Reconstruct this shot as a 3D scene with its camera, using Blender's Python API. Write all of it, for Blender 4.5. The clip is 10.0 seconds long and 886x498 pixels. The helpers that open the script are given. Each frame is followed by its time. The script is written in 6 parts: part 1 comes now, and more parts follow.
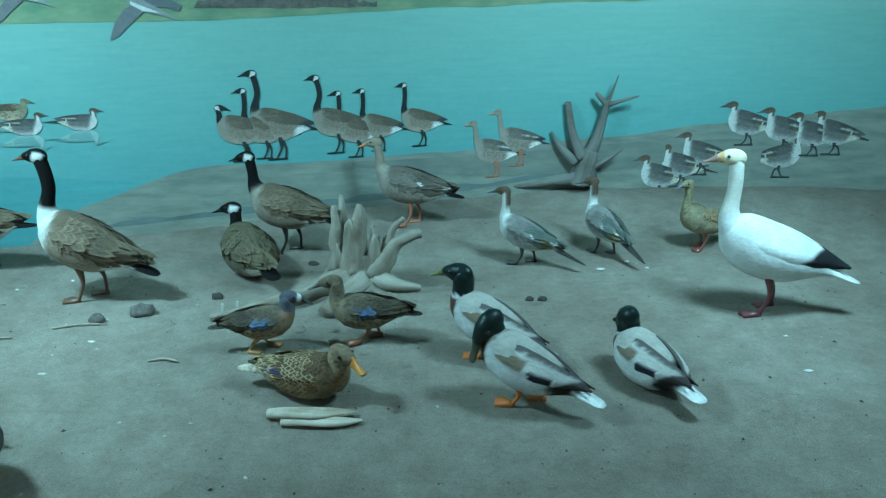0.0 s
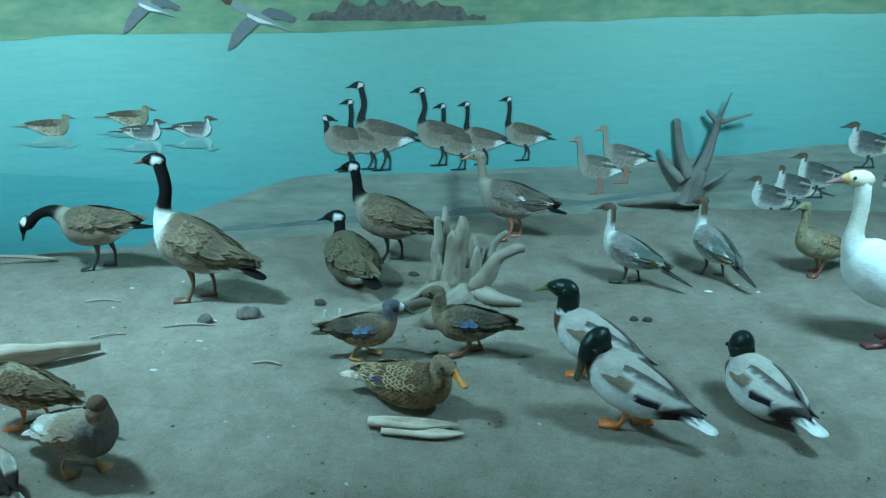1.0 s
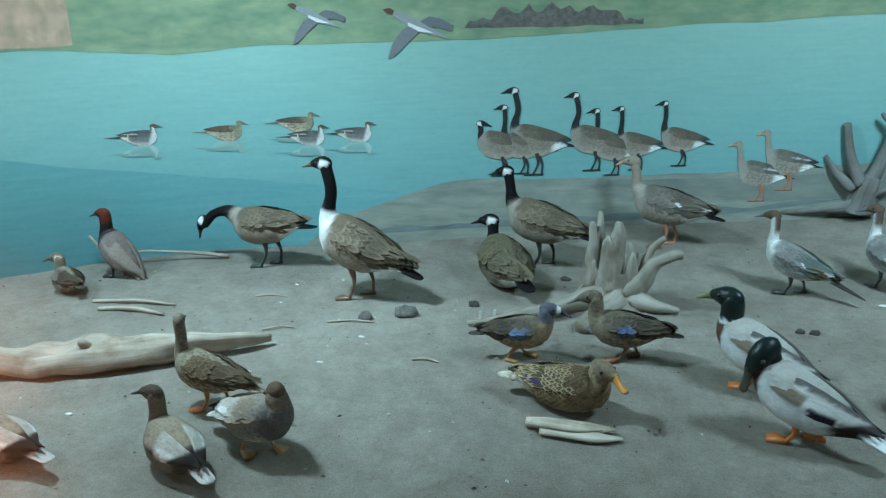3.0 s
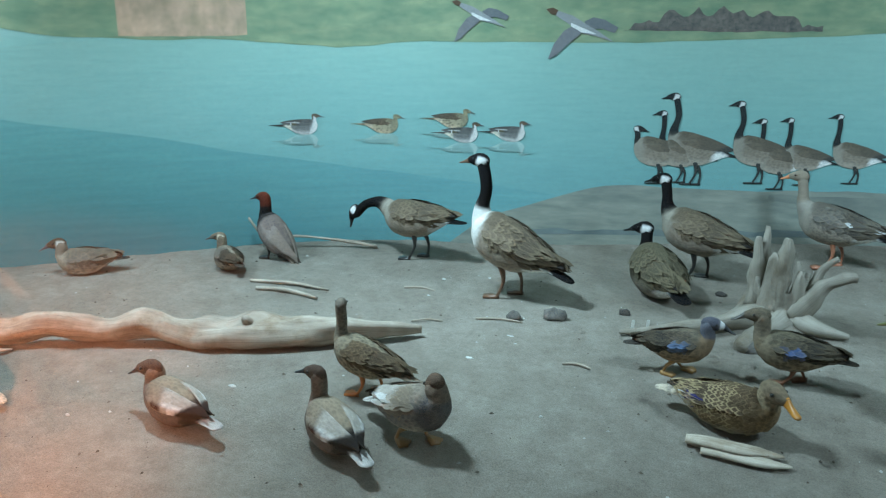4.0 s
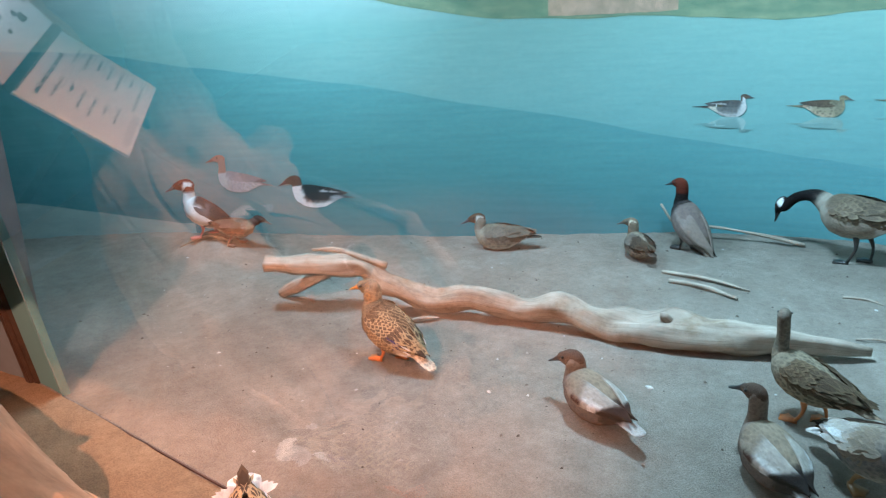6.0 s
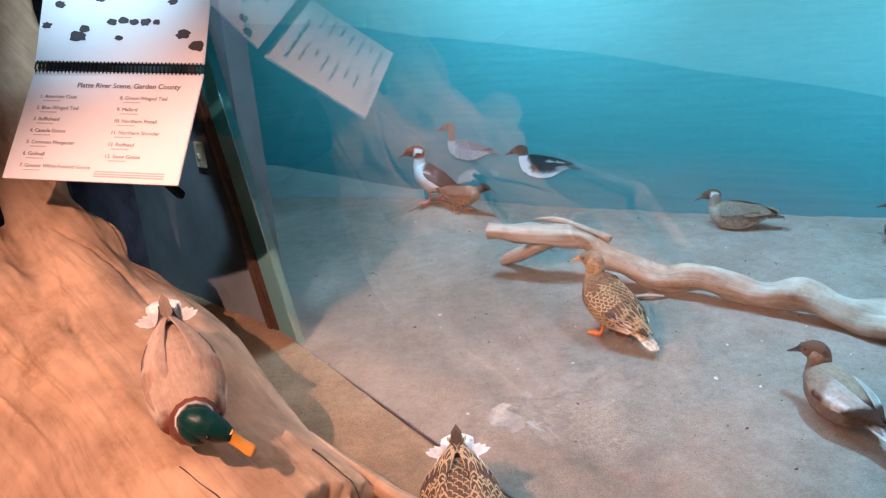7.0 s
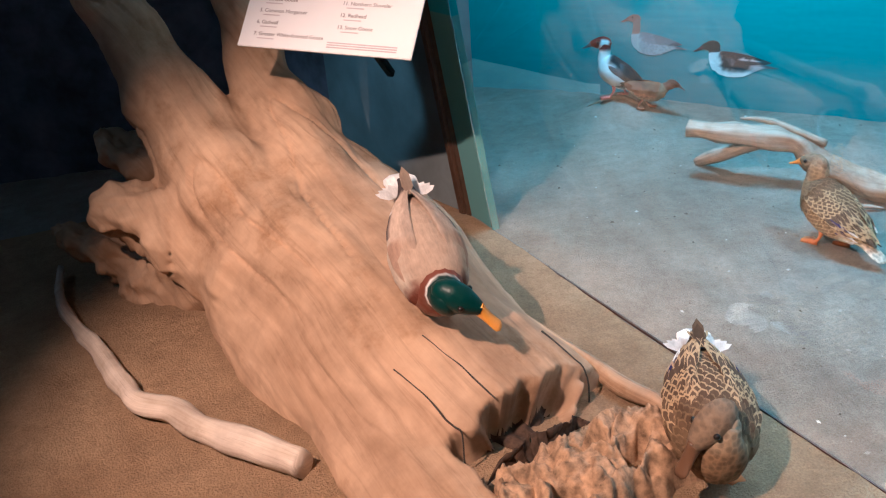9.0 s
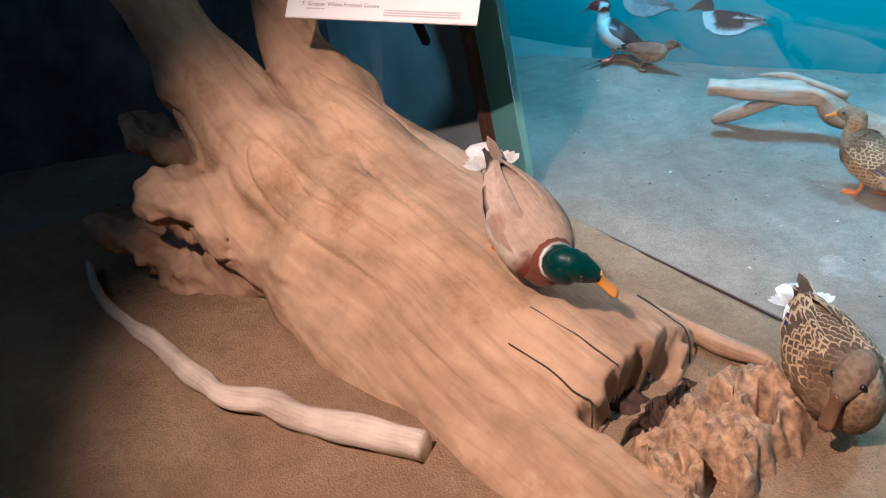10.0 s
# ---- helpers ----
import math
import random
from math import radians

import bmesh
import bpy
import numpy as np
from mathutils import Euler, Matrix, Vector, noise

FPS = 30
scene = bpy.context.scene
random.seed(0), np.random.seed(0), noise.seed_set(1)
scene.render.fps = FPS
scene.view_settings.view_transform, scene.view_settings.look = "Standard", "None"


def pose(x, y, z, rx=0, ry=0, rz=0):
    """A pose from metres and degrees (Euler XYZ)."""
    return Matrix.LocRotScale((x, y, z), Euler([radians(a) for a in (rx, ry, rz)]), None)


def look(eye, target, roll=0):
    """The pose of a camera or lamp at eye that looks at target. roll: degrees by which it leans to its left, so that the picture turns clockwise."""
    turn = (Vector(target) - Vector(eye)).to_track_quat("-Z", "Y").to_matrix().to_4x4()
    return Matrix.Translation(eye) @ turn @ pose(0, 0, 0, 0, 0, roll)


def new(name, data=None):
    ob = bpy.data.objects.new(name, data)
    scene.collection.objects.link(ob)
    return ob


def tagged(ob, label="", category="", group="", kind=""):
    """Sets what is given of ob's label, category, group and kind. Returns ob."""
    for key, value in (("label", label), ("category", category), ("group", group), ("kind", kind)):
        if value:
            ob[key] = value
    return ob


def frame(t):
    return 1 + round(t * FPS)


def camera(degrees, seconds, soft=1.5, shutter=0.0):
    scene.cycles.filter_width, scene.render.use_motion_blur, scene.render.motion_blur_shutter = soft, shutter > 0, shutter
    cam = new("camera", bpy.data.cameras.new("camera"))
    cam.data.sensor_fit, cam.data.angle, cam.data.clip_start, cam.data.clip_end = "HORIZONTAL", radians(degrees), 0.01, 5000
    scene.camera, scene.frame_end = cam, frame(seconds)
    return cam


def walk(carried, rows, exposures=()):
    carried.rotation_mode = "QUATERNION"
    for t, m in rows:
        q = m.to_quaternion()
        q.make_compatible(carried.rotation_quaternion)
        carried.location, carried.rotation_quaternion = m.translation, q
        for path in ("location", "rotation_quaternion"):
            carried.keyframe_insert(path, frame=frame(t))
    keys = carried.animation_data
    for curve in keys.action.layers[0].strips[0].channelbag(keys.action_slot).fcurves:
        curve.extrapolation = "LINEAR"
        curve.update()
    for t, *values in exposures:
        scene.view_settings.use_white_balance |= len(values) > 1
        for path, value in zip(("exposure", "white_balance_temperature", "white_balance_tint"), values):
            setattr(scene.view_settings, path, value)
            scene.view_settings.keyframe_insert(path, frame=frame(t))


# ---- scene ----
cam = camera(57.0, 10.0, soft=1.2)
LENS_TONE = [(0.0, 0.28, 5550, -4), (2.2, 0.28, 5550, -4), (3.3, 0.27, 6500, 23), (5.5, 0.28, 6050, 19), (6.2, 0.38, 5650, 20), (7.3, 0.41, 4700, 4), (8.5, 0.33, 4250, -8), (10.0, 0.31, 3800, -16)]
PATH = [
    (0, (0.011, 0.002, 1.458), (-0.017, 1.897, 0.82), 0.1),
    (0.5, (-0.012, 0.011, 1.462), (-0.159, 1.902, 0.83), 0.3),
    (1, (-0.056, 0.027, 1.432), (-0.301, 1.919, 0.832), 0.2),
    (1.5, (-0.066, 0.011, 1.435), (-0.379, 1.891, 0.83), 0.2),
    (2, (-0.099, 0.004, 1.43), (-0.504, 1.875, 0.853), -0.8),
    (2.2, (-0.096, -0.033, 1.431), (-0.54, 1.831, 0.858), -0.9),
    (3.5, (-0.206, -0.036, 1.424), (-0.883, 1.753, 0.841), -1.1),
    (4, (-0.3, -0.074, 1.409), (-1.137, 1.65, 0.838), 0.1),
    (4.5, (-0.4, -0.102, 1.394), (-1.374, 1.535, 0.785), -0.3),
    (5, (-0.512, -0.147, 1.409), (-1.594, 1.42, 0.799), -0.5),
    (5.5, (-0.561, -0.121, 1.412), (-1.815, 1.322, 0.822), -1.0),
    (6, (-0.603, -0.031, 1.408), (-2.122, 1.123, 0.806), -3.1),
    (6.1, (-0.603, -0.017, 1.408), (-2.169, 1.067, 0.797), -3.5),
    (6.2, (-0.601, -0.007, 1.409), (-2.196, 1.031, 0.794), -3.8),
    (7.3, (-0.69, -0.015, 1.345), (-2.497, 0.572, 0.719), -4.6),
    (7.5, (-0.71, -0.053, 1.341), (-2.524, 0.503, 0.707), -4.1),
    (8, (-0.74, -0.151, 1.35), (-2.555, 0.324, 0.657), -4.1),
    (8.5, (-0.764, -0.253, 1.348), (-2.587, 0.088, 0.6), -3.1),
    (9, (-0.784, -0.338, 1.327), (-2.569, 0.037, 0.505), -4.5),
    (9.5, (-0.809, -0.507, 1.356), (-2.537, -0.029, 0.469), -5.4),
    (10, (-0.959, -0.743, 1.332), (-2.671, -0.223, 0.439), -5.6),
]
walk(cam, [(t, look(eye, target, roll)) for t, eye, target, roll in PATH], LENS_TONE)

# ---- light ----
world = bpy.data.worlds.new("world")
scene.world = world
world.use_nodes = True
world.node_tree.nodes["Background"].inputs[0].default_value = (0.012, 0.014, 0.018, 1)
world.node_tree.nodes["Background"].inputs[1].default_value = 0.3


def area_lamp(name, place, target, power, size, colour, spread=180):
    data = bpy.data.lights.new(name, "AREA")
    data.shape, data.size, data.energy, data.color = "DISK", size, power, colour
    data.spread = radians(spread)
    ob = new(name, data)
    ob.matrix_world = look(place, target)
    return ob


def spot_lamp(name, place, target, power, angle, blend, radius, colour):
    data = bpy.data.lights.new(name, "SPOT")
    data.energy, data.color, data.spot_size, data.spot_blend, data.shadow_soft_size = power, colour, radians(angle), blend, radius
    ob = new(name, data)
    ob.matrix_world = look(place, target)
    return ob


COOL = (0.58, 0.95, 1.09)
area_lamp("case_lamp_main", (-2.6, 2.4, 2.75), (-1.75, 3.3, 0.2), 62, 0.45, COOL, 122)
area_lamp("case_lamp_right", (1.7, 2.6, 2.75), (1.2, 4.2, 0.2), 58, 0.9, COOL, 122)
# unseen extra lamp, added to brighten the mural's left end
area_lamp("case_fill_left", (-4.1, 1.2, 2.78), (-4.6, 2.3, 0.6), 46, 0.5, COOL, 130)
spot_lamp("hall_spot", (-1.15, -1.55, 2.75), (-2.75, 0.09, 0.25), 770, 50, 0.68, 0.03, (1.0, 0.46, 0.262))
# added cool fill with no known fixture, brightens the grey wall
spot_lamp("hall_fill_spot", (-3.1, 0.06, 2.95), (-4.45, 0.22, 0.60), 230, 36, 1.0, 0.05, (0.86, 0.98, 0.96))
# unseen soft fill, added to lift the hall's blacks
area_lamp("hall_fill", (-2.9, -2.6, 2.95), (-3.6, -0.6, 0.3), 4.0, 1.2, (0.9, 0.9, 1.0))

# ---- materials ----


def node_material(name, rough=0.8, metal=0.0, spec=0.5):
    mat = bpy.data.materials.new(name)
    mat.use_nodes = True
    nt = mat.node_tree
    bsdf = nt.nodes["Principled BSDF"]
    bsdf.inputs["Roughness"].default_value = rough
    bsdf.inputs["Metallic"].default_value = metal
    bsdf.inputs["Specular IOR Level"].default_value = spec
    return mat, nt, bsdf


def add(nt, kind, **values):
    node = nt.nodes.new(kind)
    for key, value in values.items():
        node.inputs[key].default_value = value
    return node


def coords(nt, scale=(1, 1, 1), output="Object"):
    tc = nt.nodes.new("ShaderNodeTexCoord")
    mp = nt.nodes.new("ShaderNodeMapping")
    mp.inputs["Scale"].default_value = scale
    nt.links.new(tc.outputs[output], mp.inputs["Vector"])
    return mp.outputs["Vector"]


def noise_tex(nt, vec, scale, detail=4.0, rough=0.55):
    n = add(nt, "ShaderNodeTexNoise", Scale=scale, Detail=detail, Roughness=rough)
    nt.links.new(vec, n.inputs["Vector"])
    return n.outputs["Fac"]


def ramp(nt, fac, stops):
    r = nt.nodes.new("ShaderNodeValToRGB")
    els = r.color_ramp.elements
    while len(els) < len(stops):
        els.new(0.5)
    for el, (p, c) in zip(els, stops):
        el.position, el.color = p, (*c, 1)
    nt.links.new(fac, r.inputs["Fac"])
    return r.outputs["Color"]


def mix(nt, fac, a, b, blend="MIX"):
    m = nt.nodes.new("ShaderNodeMix")
    m.data_type, m.blend_type = "RGBA", blend
    for socket, value in ((m.inputs["Factor"], fac), (m.inputs["A"], a), (m.inputs["B"], b)):
        if isinstance(value, (int, float)):
            socket.default_value = value
        elif isinstance(value, tuple):
            socket.default_value = (*value, 1)
        else:
            nt.links.new(value, socket)
    return m.outputs["Result"]


def bump(nt, bsdf, height, strength, distance):
    b = add(nt, "ShaderNodeBump", Strength=strength, Distance=distance)
    nt.links.new(height, b.inputs["Height"])
    nt.links.new(b.outputs["Normal"], bsdf.inputs["Normal"])


def colour_in(nt, bsdf, colour):
    nt.links.new(colour, bsdf.inputs["Base Color"])


def sand_material(name="sand", low=(0.32, 0.275, 0.225), high=(0.43, 0.38, 0.32)):
    mat, nt, bsdf = node_material(name, 0.95, 0, 0.2)
    v = coords(nt)
    big = noise_tex(nt, v, 1.1, 4)
    mid = noise_tex(nt, v, 9, 5, 0.65)
    fine = noise_tex(nt, v, 160, 3, 0.7)
    c = ramp(nt, big, [(0.38, low), (0.62, high)])
    clump = noise_tex(nt, v, 38, 4, 0.7)
    c = mix(nt, 0.32, c, ramp(nt, clump, [(0.34, (0.66, 0.65, 0.63)), (0.52, (1.0, 1.0, 1.0)), (0.68, (1.2, 1.2, 1.18))]), "MULTIPLY")
    c = mix(nt, 0.6, c, ramp(nt, mid, [(0.3, (0.62, 0.6, 0.58)), (0.7, (1.12, 1.12, 1.1))]), "MULTIPLY")
    c = mix(nt, 0.6, c, ramp(nt, fine, [(0.3, (0.62, 0.6, 0.58)), (0.65, (1.18, 1.17, 1.15))]), "MULTIPLY")
    colour_in(nt, bsdf, c)
    h = mix(nt, 0.5, mix(nt, 0.5, ramp(nt, mid, [(0.2, (0, 0, 0)), (0.8, (1, 1, 1))]), clump), ramp(nt, fine, [(0.2, (0, 0, 0)), (0.8, (1, 1, 1))]))
    bump(nt, bsdf, h, 0.9, 0.022)
    return mat


def wood_material(name, dark, light, grain=1.0, axis=(1.2, 14, 14), crack=0.0):
    """Weathered wood; its grain runs along the UV's first axis."""
    mat, nt, bsdf = node_material(name, 0.82, 0, 0.25)
    v = coords(nt, axis, "UV")
    g = noise_tex(nt, v, 1.6, 7, 0.62)
    w = coords(nt)
    blot = noise_tex(nt, w, 5.5, 5, 0.6)
    streak = noise_tex(nt, coords(nt, (axis[0] * 1.3, axis[1] * 4, axis[2] * 4), "UV"), 2.2, 4, 0.7)
    c = ramp(nt, g, [(0.25, dark), (0.55, light)])
    c = mix(nt, 0.5, c, ramp(nt, blot, [(0.32, (0.46, 0.40, 0.34)), (0.52, (0.95, 0.92, 0.88)), (0.68, (1.2, 1.17, 1.12))]), "MULTIPLY")
    c = mix(nt, 0.4, c, ramp(nt, streak, [(0.32, (0.42, 0.38, 0.33)), (0.46, (1.05, 1.05, 1.05))]), "MULTIPLY")
    patch = noise_tex(nt, w, 2.3, 6, 0.7)
    c = mix(nt, 0.75, c, ramp(nt, patch, [(0.34, (0.55, 0.42, 0.28)), (0.46, (1.0, 0.97, 0.94)), (0.6, (1.12, 1.11, 1.12))]), "MULTIPLY")
    fibre = noise_tex(nt, coords(nt, (axis[0] * 3, axis[1] * 14, axis[2] * 14), "UV"), 2.2, 3, 0.7)
    c = mix(nt, 0.14, c, ramp(nt, fibre, [(0.3, (0.66, 0.62, 0.58)), (0.6, (1.12, 1.12, 1.12))]), "MULTIPLY")
    split = noise_tex(nt, coords(nt, (axis[0] * 0.9, axis[1] * 1.1, axis[2]), "UV"), 1.3, 3, 0.5)
    line = ramp(nt, split, [(0.485, (1, 1, 1)), (0.497, (0.10, 0.08, 0.06)), (0.503, (0.10, 0.08, 0.06)), (0.515, (1, 1, 1))])
    c = mix(nt, crack, c, line, "MULTIPLY")
    colour_in(nt, bsdf, c)
    h = mix(nt, crack, mix(nt, 0.12, mix(nt, 0.3, mix(nt, 0.5, streak, g), blot), fibre), line, "MULTIPLY")
    bump(nt, bsdf, h, 0.5 * grain, 0.010)
    return mat


def plain(name, colour, rough=0.8, metal=0.0, vary=0.25, scale=12.0, spec=0.4):
    mat, nt, bsdf = node_material(name, rough, metal, spec)
    n = noise_tex(nt, coords(nt), scale, 5, 0.6)
    lo = tuple(x * (1 - vary) for x in colour)
    hi = tuple(min(1, x * (1 + vary)) for x in colour)
    colour_in(nt, bsdf, ramp(nt, n, [(0.3, lo), (0.7, hi)]))
    bump(nt, bsdf, n, 0.15, 0.004)
    return mat


def plumage_material(name, rough, spec, feather=1.0, sheen=0.0):
    """Takes its pattern from the colour attribute: rgb is the feather's colour, alpha how strongly it is mottled."""
    mat, nt, bsdf = node_material(name, rough, 0, spec)
    at = nt.nodes.new("ShaderNodeAttribute")
    at.attribute_name = "plumage"
    v = coords(nt, (52, 80, 80))
    vo = add(nt, "ShaderNodeTexVoronoi", Scale=1.0, Randomness=0.8)
    nt.links.new(v, vo.inputs["Vector"])
    barb = noise_tex(nt, coords(nt, (30, 160, 160)), 1.0, 4, 0.7)
    soft = noise_tex(nt, coords(nt), 14, 4, 0.6)
    mot = ramp(nt, vo.outputs["Distance"], [(0.12, (0.34, 0.3, 0.26)), (0.42, (0.85, 0.82, 0.78)), (0.6, (1.75, 1.6, 1.4))])
    c = mix(nt, at.outputs["Alpha"], at.outputs["Color"], mix(nt, 1.0, at.outputs["Color"], mot, "MULTIPLY"))
    c = mix(nt, 0.55 * feather, c, ramp(nt, barb, [(0.3, (0.68, 0.68, 0.68)), (0.7, (1.2, 1.2, 1.2))]), "MULTIPLY")
    c = mix(nt, 0.5 * feather, c, ramp(nt, soft, [(0.3, (0.72, 0.71, 0.7)), (0.7, (1.18, 1.18, 1.18))]), "MULTIPLY")
    colour_in(nt, bsdf, c)
    h = mix(nt, 0.5, vo.outputs["Distance"], barb)
    bump(nt, bsdf, h, 0.45 * feather, 0.006)
    return mat


SAND = sand_material()
# browner copy of the sand, the hall spot's warmth put into its colour
WARM_EARTH = sand_material("warm_lit_earth", (0.34, 0.225, 0.125), (0.46, 0.32, 0.185))

PLUMAGE = plumage_material("plumage", 0.85, 0.1)
SILKY = plumage_material("silky_plumage", 0.40, 0.28, 0.5)
HORN = plumage_material("horn", 0.36, 0.5, 0.2)
PAINTED = plumage_material("painted_plumage", 0.85, 0.15, 0.5)
BIRD_MATERIALS = [PLUMAGE, SILKY, HORN]
GREYDRIFT = wood_material("grey_driftwood", (0.19, 0.165, 0.13), (0.33, 0.30, 0.25), 1.0, (1.4, 5, 5))
DRIFT = wood_material("driftwood", (0.18, 0.135, 0.10), (0.43, 0.37, 0.30), 1.0, (1.4, 5, 5))
STUMP = wood_material("stump_wood", (0.23, 0.14, 0.075), (0.46, 0.325, 0.205), 1.0, (0.6, 4.2, 4.2), 0.12)
# rotten wood with the hollow's shade put into its colour
ROT_SHADE = plain("shaded_rotten_wood", (0.06, 0.036, 0.021), 0.95, 0, 0.6, 40)
ROT = plain("rotten_wood", (0.33, 0.215, 0.12), 0.95, 0, 0.6, 38)
BLEACHED = wood_material("bleached_wood", (0.36, 0.29, 0.21), (0.58, 0.51, 0.42), 1.0, (1.4, 5, 5))
GREYWOOD = wood_material("grey_snag", (0.09, 0.092, 0.09), (0.22, 0.215, 0.20))
DARK_WALL = plain("dark_hall_paint", (0.075, 0.07, 0.09), 0.9, 0, 0.6, 5)
GREY_WALL = plain("grey_wall_paint", (0.15, 0.175, 0.185), 0.7, 0, 0.3, 3)
FRAME = plain("brown_trim_paint", (0.075, 0.04, 0.022), 0.55, 0, 0.3, 20)
PAPER = plain("white_card", (0.78, 0.77, 0.76), 0.45, 0, 0.03, 3)
INK = plain("ink", (0.06, 0.05, 0.05), 0.7, 0, 0.2, 30)
INK_FAINT = plain("faint_ink", (0.52, 0.46, 0.48), 0.7, 0, 0.1, 30)
INK_GREY = plain("grey_ink", (0.28, 0.25, 0.26), 0.7, 0, 0.2, 30)
WIRE = plain("dark_wire", (0.05, 0.05, 0.05), 0.35, 0.8, 0.1, 20)
STONE = plain("stone", (0.13, 0.115, 0.10), 0.9, 0, 0.5, 30)
SHELL = plain("shell", (0.62, 0.60, 0.54), 0.6, 0, 0.15, 40)
DEBRIS = plain("dark_debris", (0.05, 0.042, 0.035), 0.9, 0, 0.4, 40)
CREAM_PLASTIC = plain("cream_plastic", (0.62, 0.54, 0.36), 0.45, 0, 0.05, 8)
CEILING = plain("case_ceiling_paint", (0.45, 0.47, 0.47), 0.9, 0, 0.1, 2)


def glass_material():
    mat = bpy.data.materials.new("case_glass")
    mat.use_nodes = True
    nt = mat.node_tree
    nt.nodes.remove(nt.nodes["Principled BSDF"])
    pane = nt.nodes.new("ShaderNodeBsdfGlass")
    pane.inputs["Color"].default_value = (0.985, 0.995, 0.99, 1)
    pane.inputs["Roughness"].default_value = 0.0
    pane.inputs["IOR"].default_value = 1.62
    nt.links.new(pane.outputs[0], nt.nodes["Material Output"].inputs["Surface"])
    return mat


GLASS = glass_material()

# ---- mesh helpers ----


def smooth01(a, b, x):
    t = min(1.0, max(0.0, (x - a) / (b - a)))
    return t * t * (3 - 2 * t)


def lerp(a, b, t):
    return tuple(x + (y - x) * t for x, y in zip(a, b))


def mesh_object(name, verts, faces, materials, parent=None, label="", smooth=True, indices=None):
    me = bpy.data.meshes.new(name)
    me.from_pydata([tuple(v) for v in verts], [], faces)
    for m in materials:
        me.materials.append(m)
    if indices is not None:
        me.polygons.foreach_set("material_index", indices)
    if smooth:
        me.polygons.foreach_set("use_smooth", [True] * len(me.polygons))
    me.update()
    ob = new(name, me)
    if parent:
        ob.parent = parent
    if label:
        ob["label"] = label
    return ob


def part(name, bm, material, parent, label="", smooth=False):
    """Links a bmesh as one mesh object under a thing or a part."""
    me = bpy.data.meshes.new(name)
    bmesh.ops.recalc_face_normals(bm, faces=bm.faces)
    bm.to_mesh(me)
    bm.free()
    me.materials.append(material)
    if smooth:
        me.polygons.foreach_set("use_smooth", [True] * len(me.polygons))
    ob = new(name, me)
    if parent:
        ob.parent = parent
    if label:
        ob["label"] = label
    return ob


def box(bm, centre, size, m=None, bevel=0.0):
    r = bmesh.ops.create_cube(bm, size=1.0)
    bmesh.ops.scale(bm, vec=size, verts=r["verts"])
    if bevel:
        edges = list({e for v in r["verts"] for e in v.link_edges})
        r = bmesh.ops.bevel(bm, geom=edges, offset=bevel, segments=2, affect="EDGES")
        verts = r["verts"]
    else:
        verts = r["verts"]
    bmesh.ops.translate(bm, vec=centre, verts=verts)
    if m:
        bmesh.ops.transform(bm, matrix=m, verts=verts)


def spline(points, n):
    """n + 1 points of a smooth curve through points; works for any tuple length."""
    P = np.array(points, float)
    k = len(P) - 1
    out = []
    for i in range(n + 1):
        u = i / n * k
        j = min(int(u), k - 1)
        t = u - j
        p0, p1, p2, p3 = P[max(j - 1, 0)], P[j], P[j + 1], P[min(j + 2, k)]
        out.append(0.5 * (2 * p1 + (p2 - p0) * t + (2 * p0 - 5 * p1 + 4 * p2 - p3) * t * t + (3 * p1 - p0 - 3 * p2 + p3) * t ** 3))
    return np.array(out)


def frames_along(pts):
    pts = [Vector(p) for p in pts]
    ts = [(pts[min(i + 1, len(pts) - 1)] - pts[max(i - 1, 0)]).normalized() for i in range(len(pts))]
    up = Vector((0, 0, 1)) if abs(ts[0].z) < 0.9 else Vector((1, 0, 0))
    out = []
    for p, t in zip(pts, ts):
        side = t.cross(up).normalized()
        up = side.cross(t).normalized()
        out.append((p, t, side, up))
    return out


def limb(points, n=24, sides=14, rough=0.08, seed=0.0, knots=3, squash=1.0, freq=5.0):
    """A gnarled tapering limb. points: x, y, z, radius. Returns verts, faces and uvs (one per vertex)."""
    S = spline(points, n)
    verts, uvs, faces = [], [], []
    run = 0.0
    for i, (p, t, side, up) in enumerate(frames_along(S[:, :3])):
        r = max(0.002, S[i][3])
        if i:
            run += (Vector(S[i][:3]) - Vector(S[i - 1][:3])).length
        for k in range(sides):
            a = 2 * math.pi * k / sides
            d = side * math.cos(a) + up * math.sin(a) * squash
            q = p + d * r
            lump = noise.noise(Vector((run * freq + seed, math.cos(a) * 0.9 + seed, math.sin(a) * 0.9))) * rough * 2.2
            ridge = noise.noise(Vector((run * 1.3 + seed * 3, a * 2.4 if a < math.pi else (2 * math.pi - a) * 2.4, 1.7))) * rough * 1.2
            verts.append(q + d * r * (lump + ridge))
            uvs.append((run, k / sides))
    for i in range(n):
        for k in range(sides):
            a, b = i * sides + k, i * sides + (k + 1) % sides
            faces.append((a, b, b + sides, a + sides))
    for row, flip in ((0, True), (n, False)):
        verts.append(Vector(S[row][:3]))
        uvs.append((run if row else 0.0, 0.5))
        c = len(verts) - 1
        for k in range(sides):
            a, b = row * sides + k, row * sides + (k + 1) % sides
            faces.append((b, a, c) if flip else (a, b, c))
    return verts, faces, uvs


def uv_layer(me, uvs):
    layer = me.uv_layers.new(name="grain")
    flat = np.empty(len(me.loops), dtype=np.int32)
    me.loops.foreach_get("vertex_index", flat)
    layer.data.foreach_set("uv", np.array(uvs, np.float32)[flat].ravel())


def limb_object(name, points, material, parent=None, label="", **kw):
    verts, faces, uvs = limb(points, **kw)
    ob = mesh_object(name, verts, faces, [material], parent, label)
    uv_layer(ob.data, uvs)
    return ob


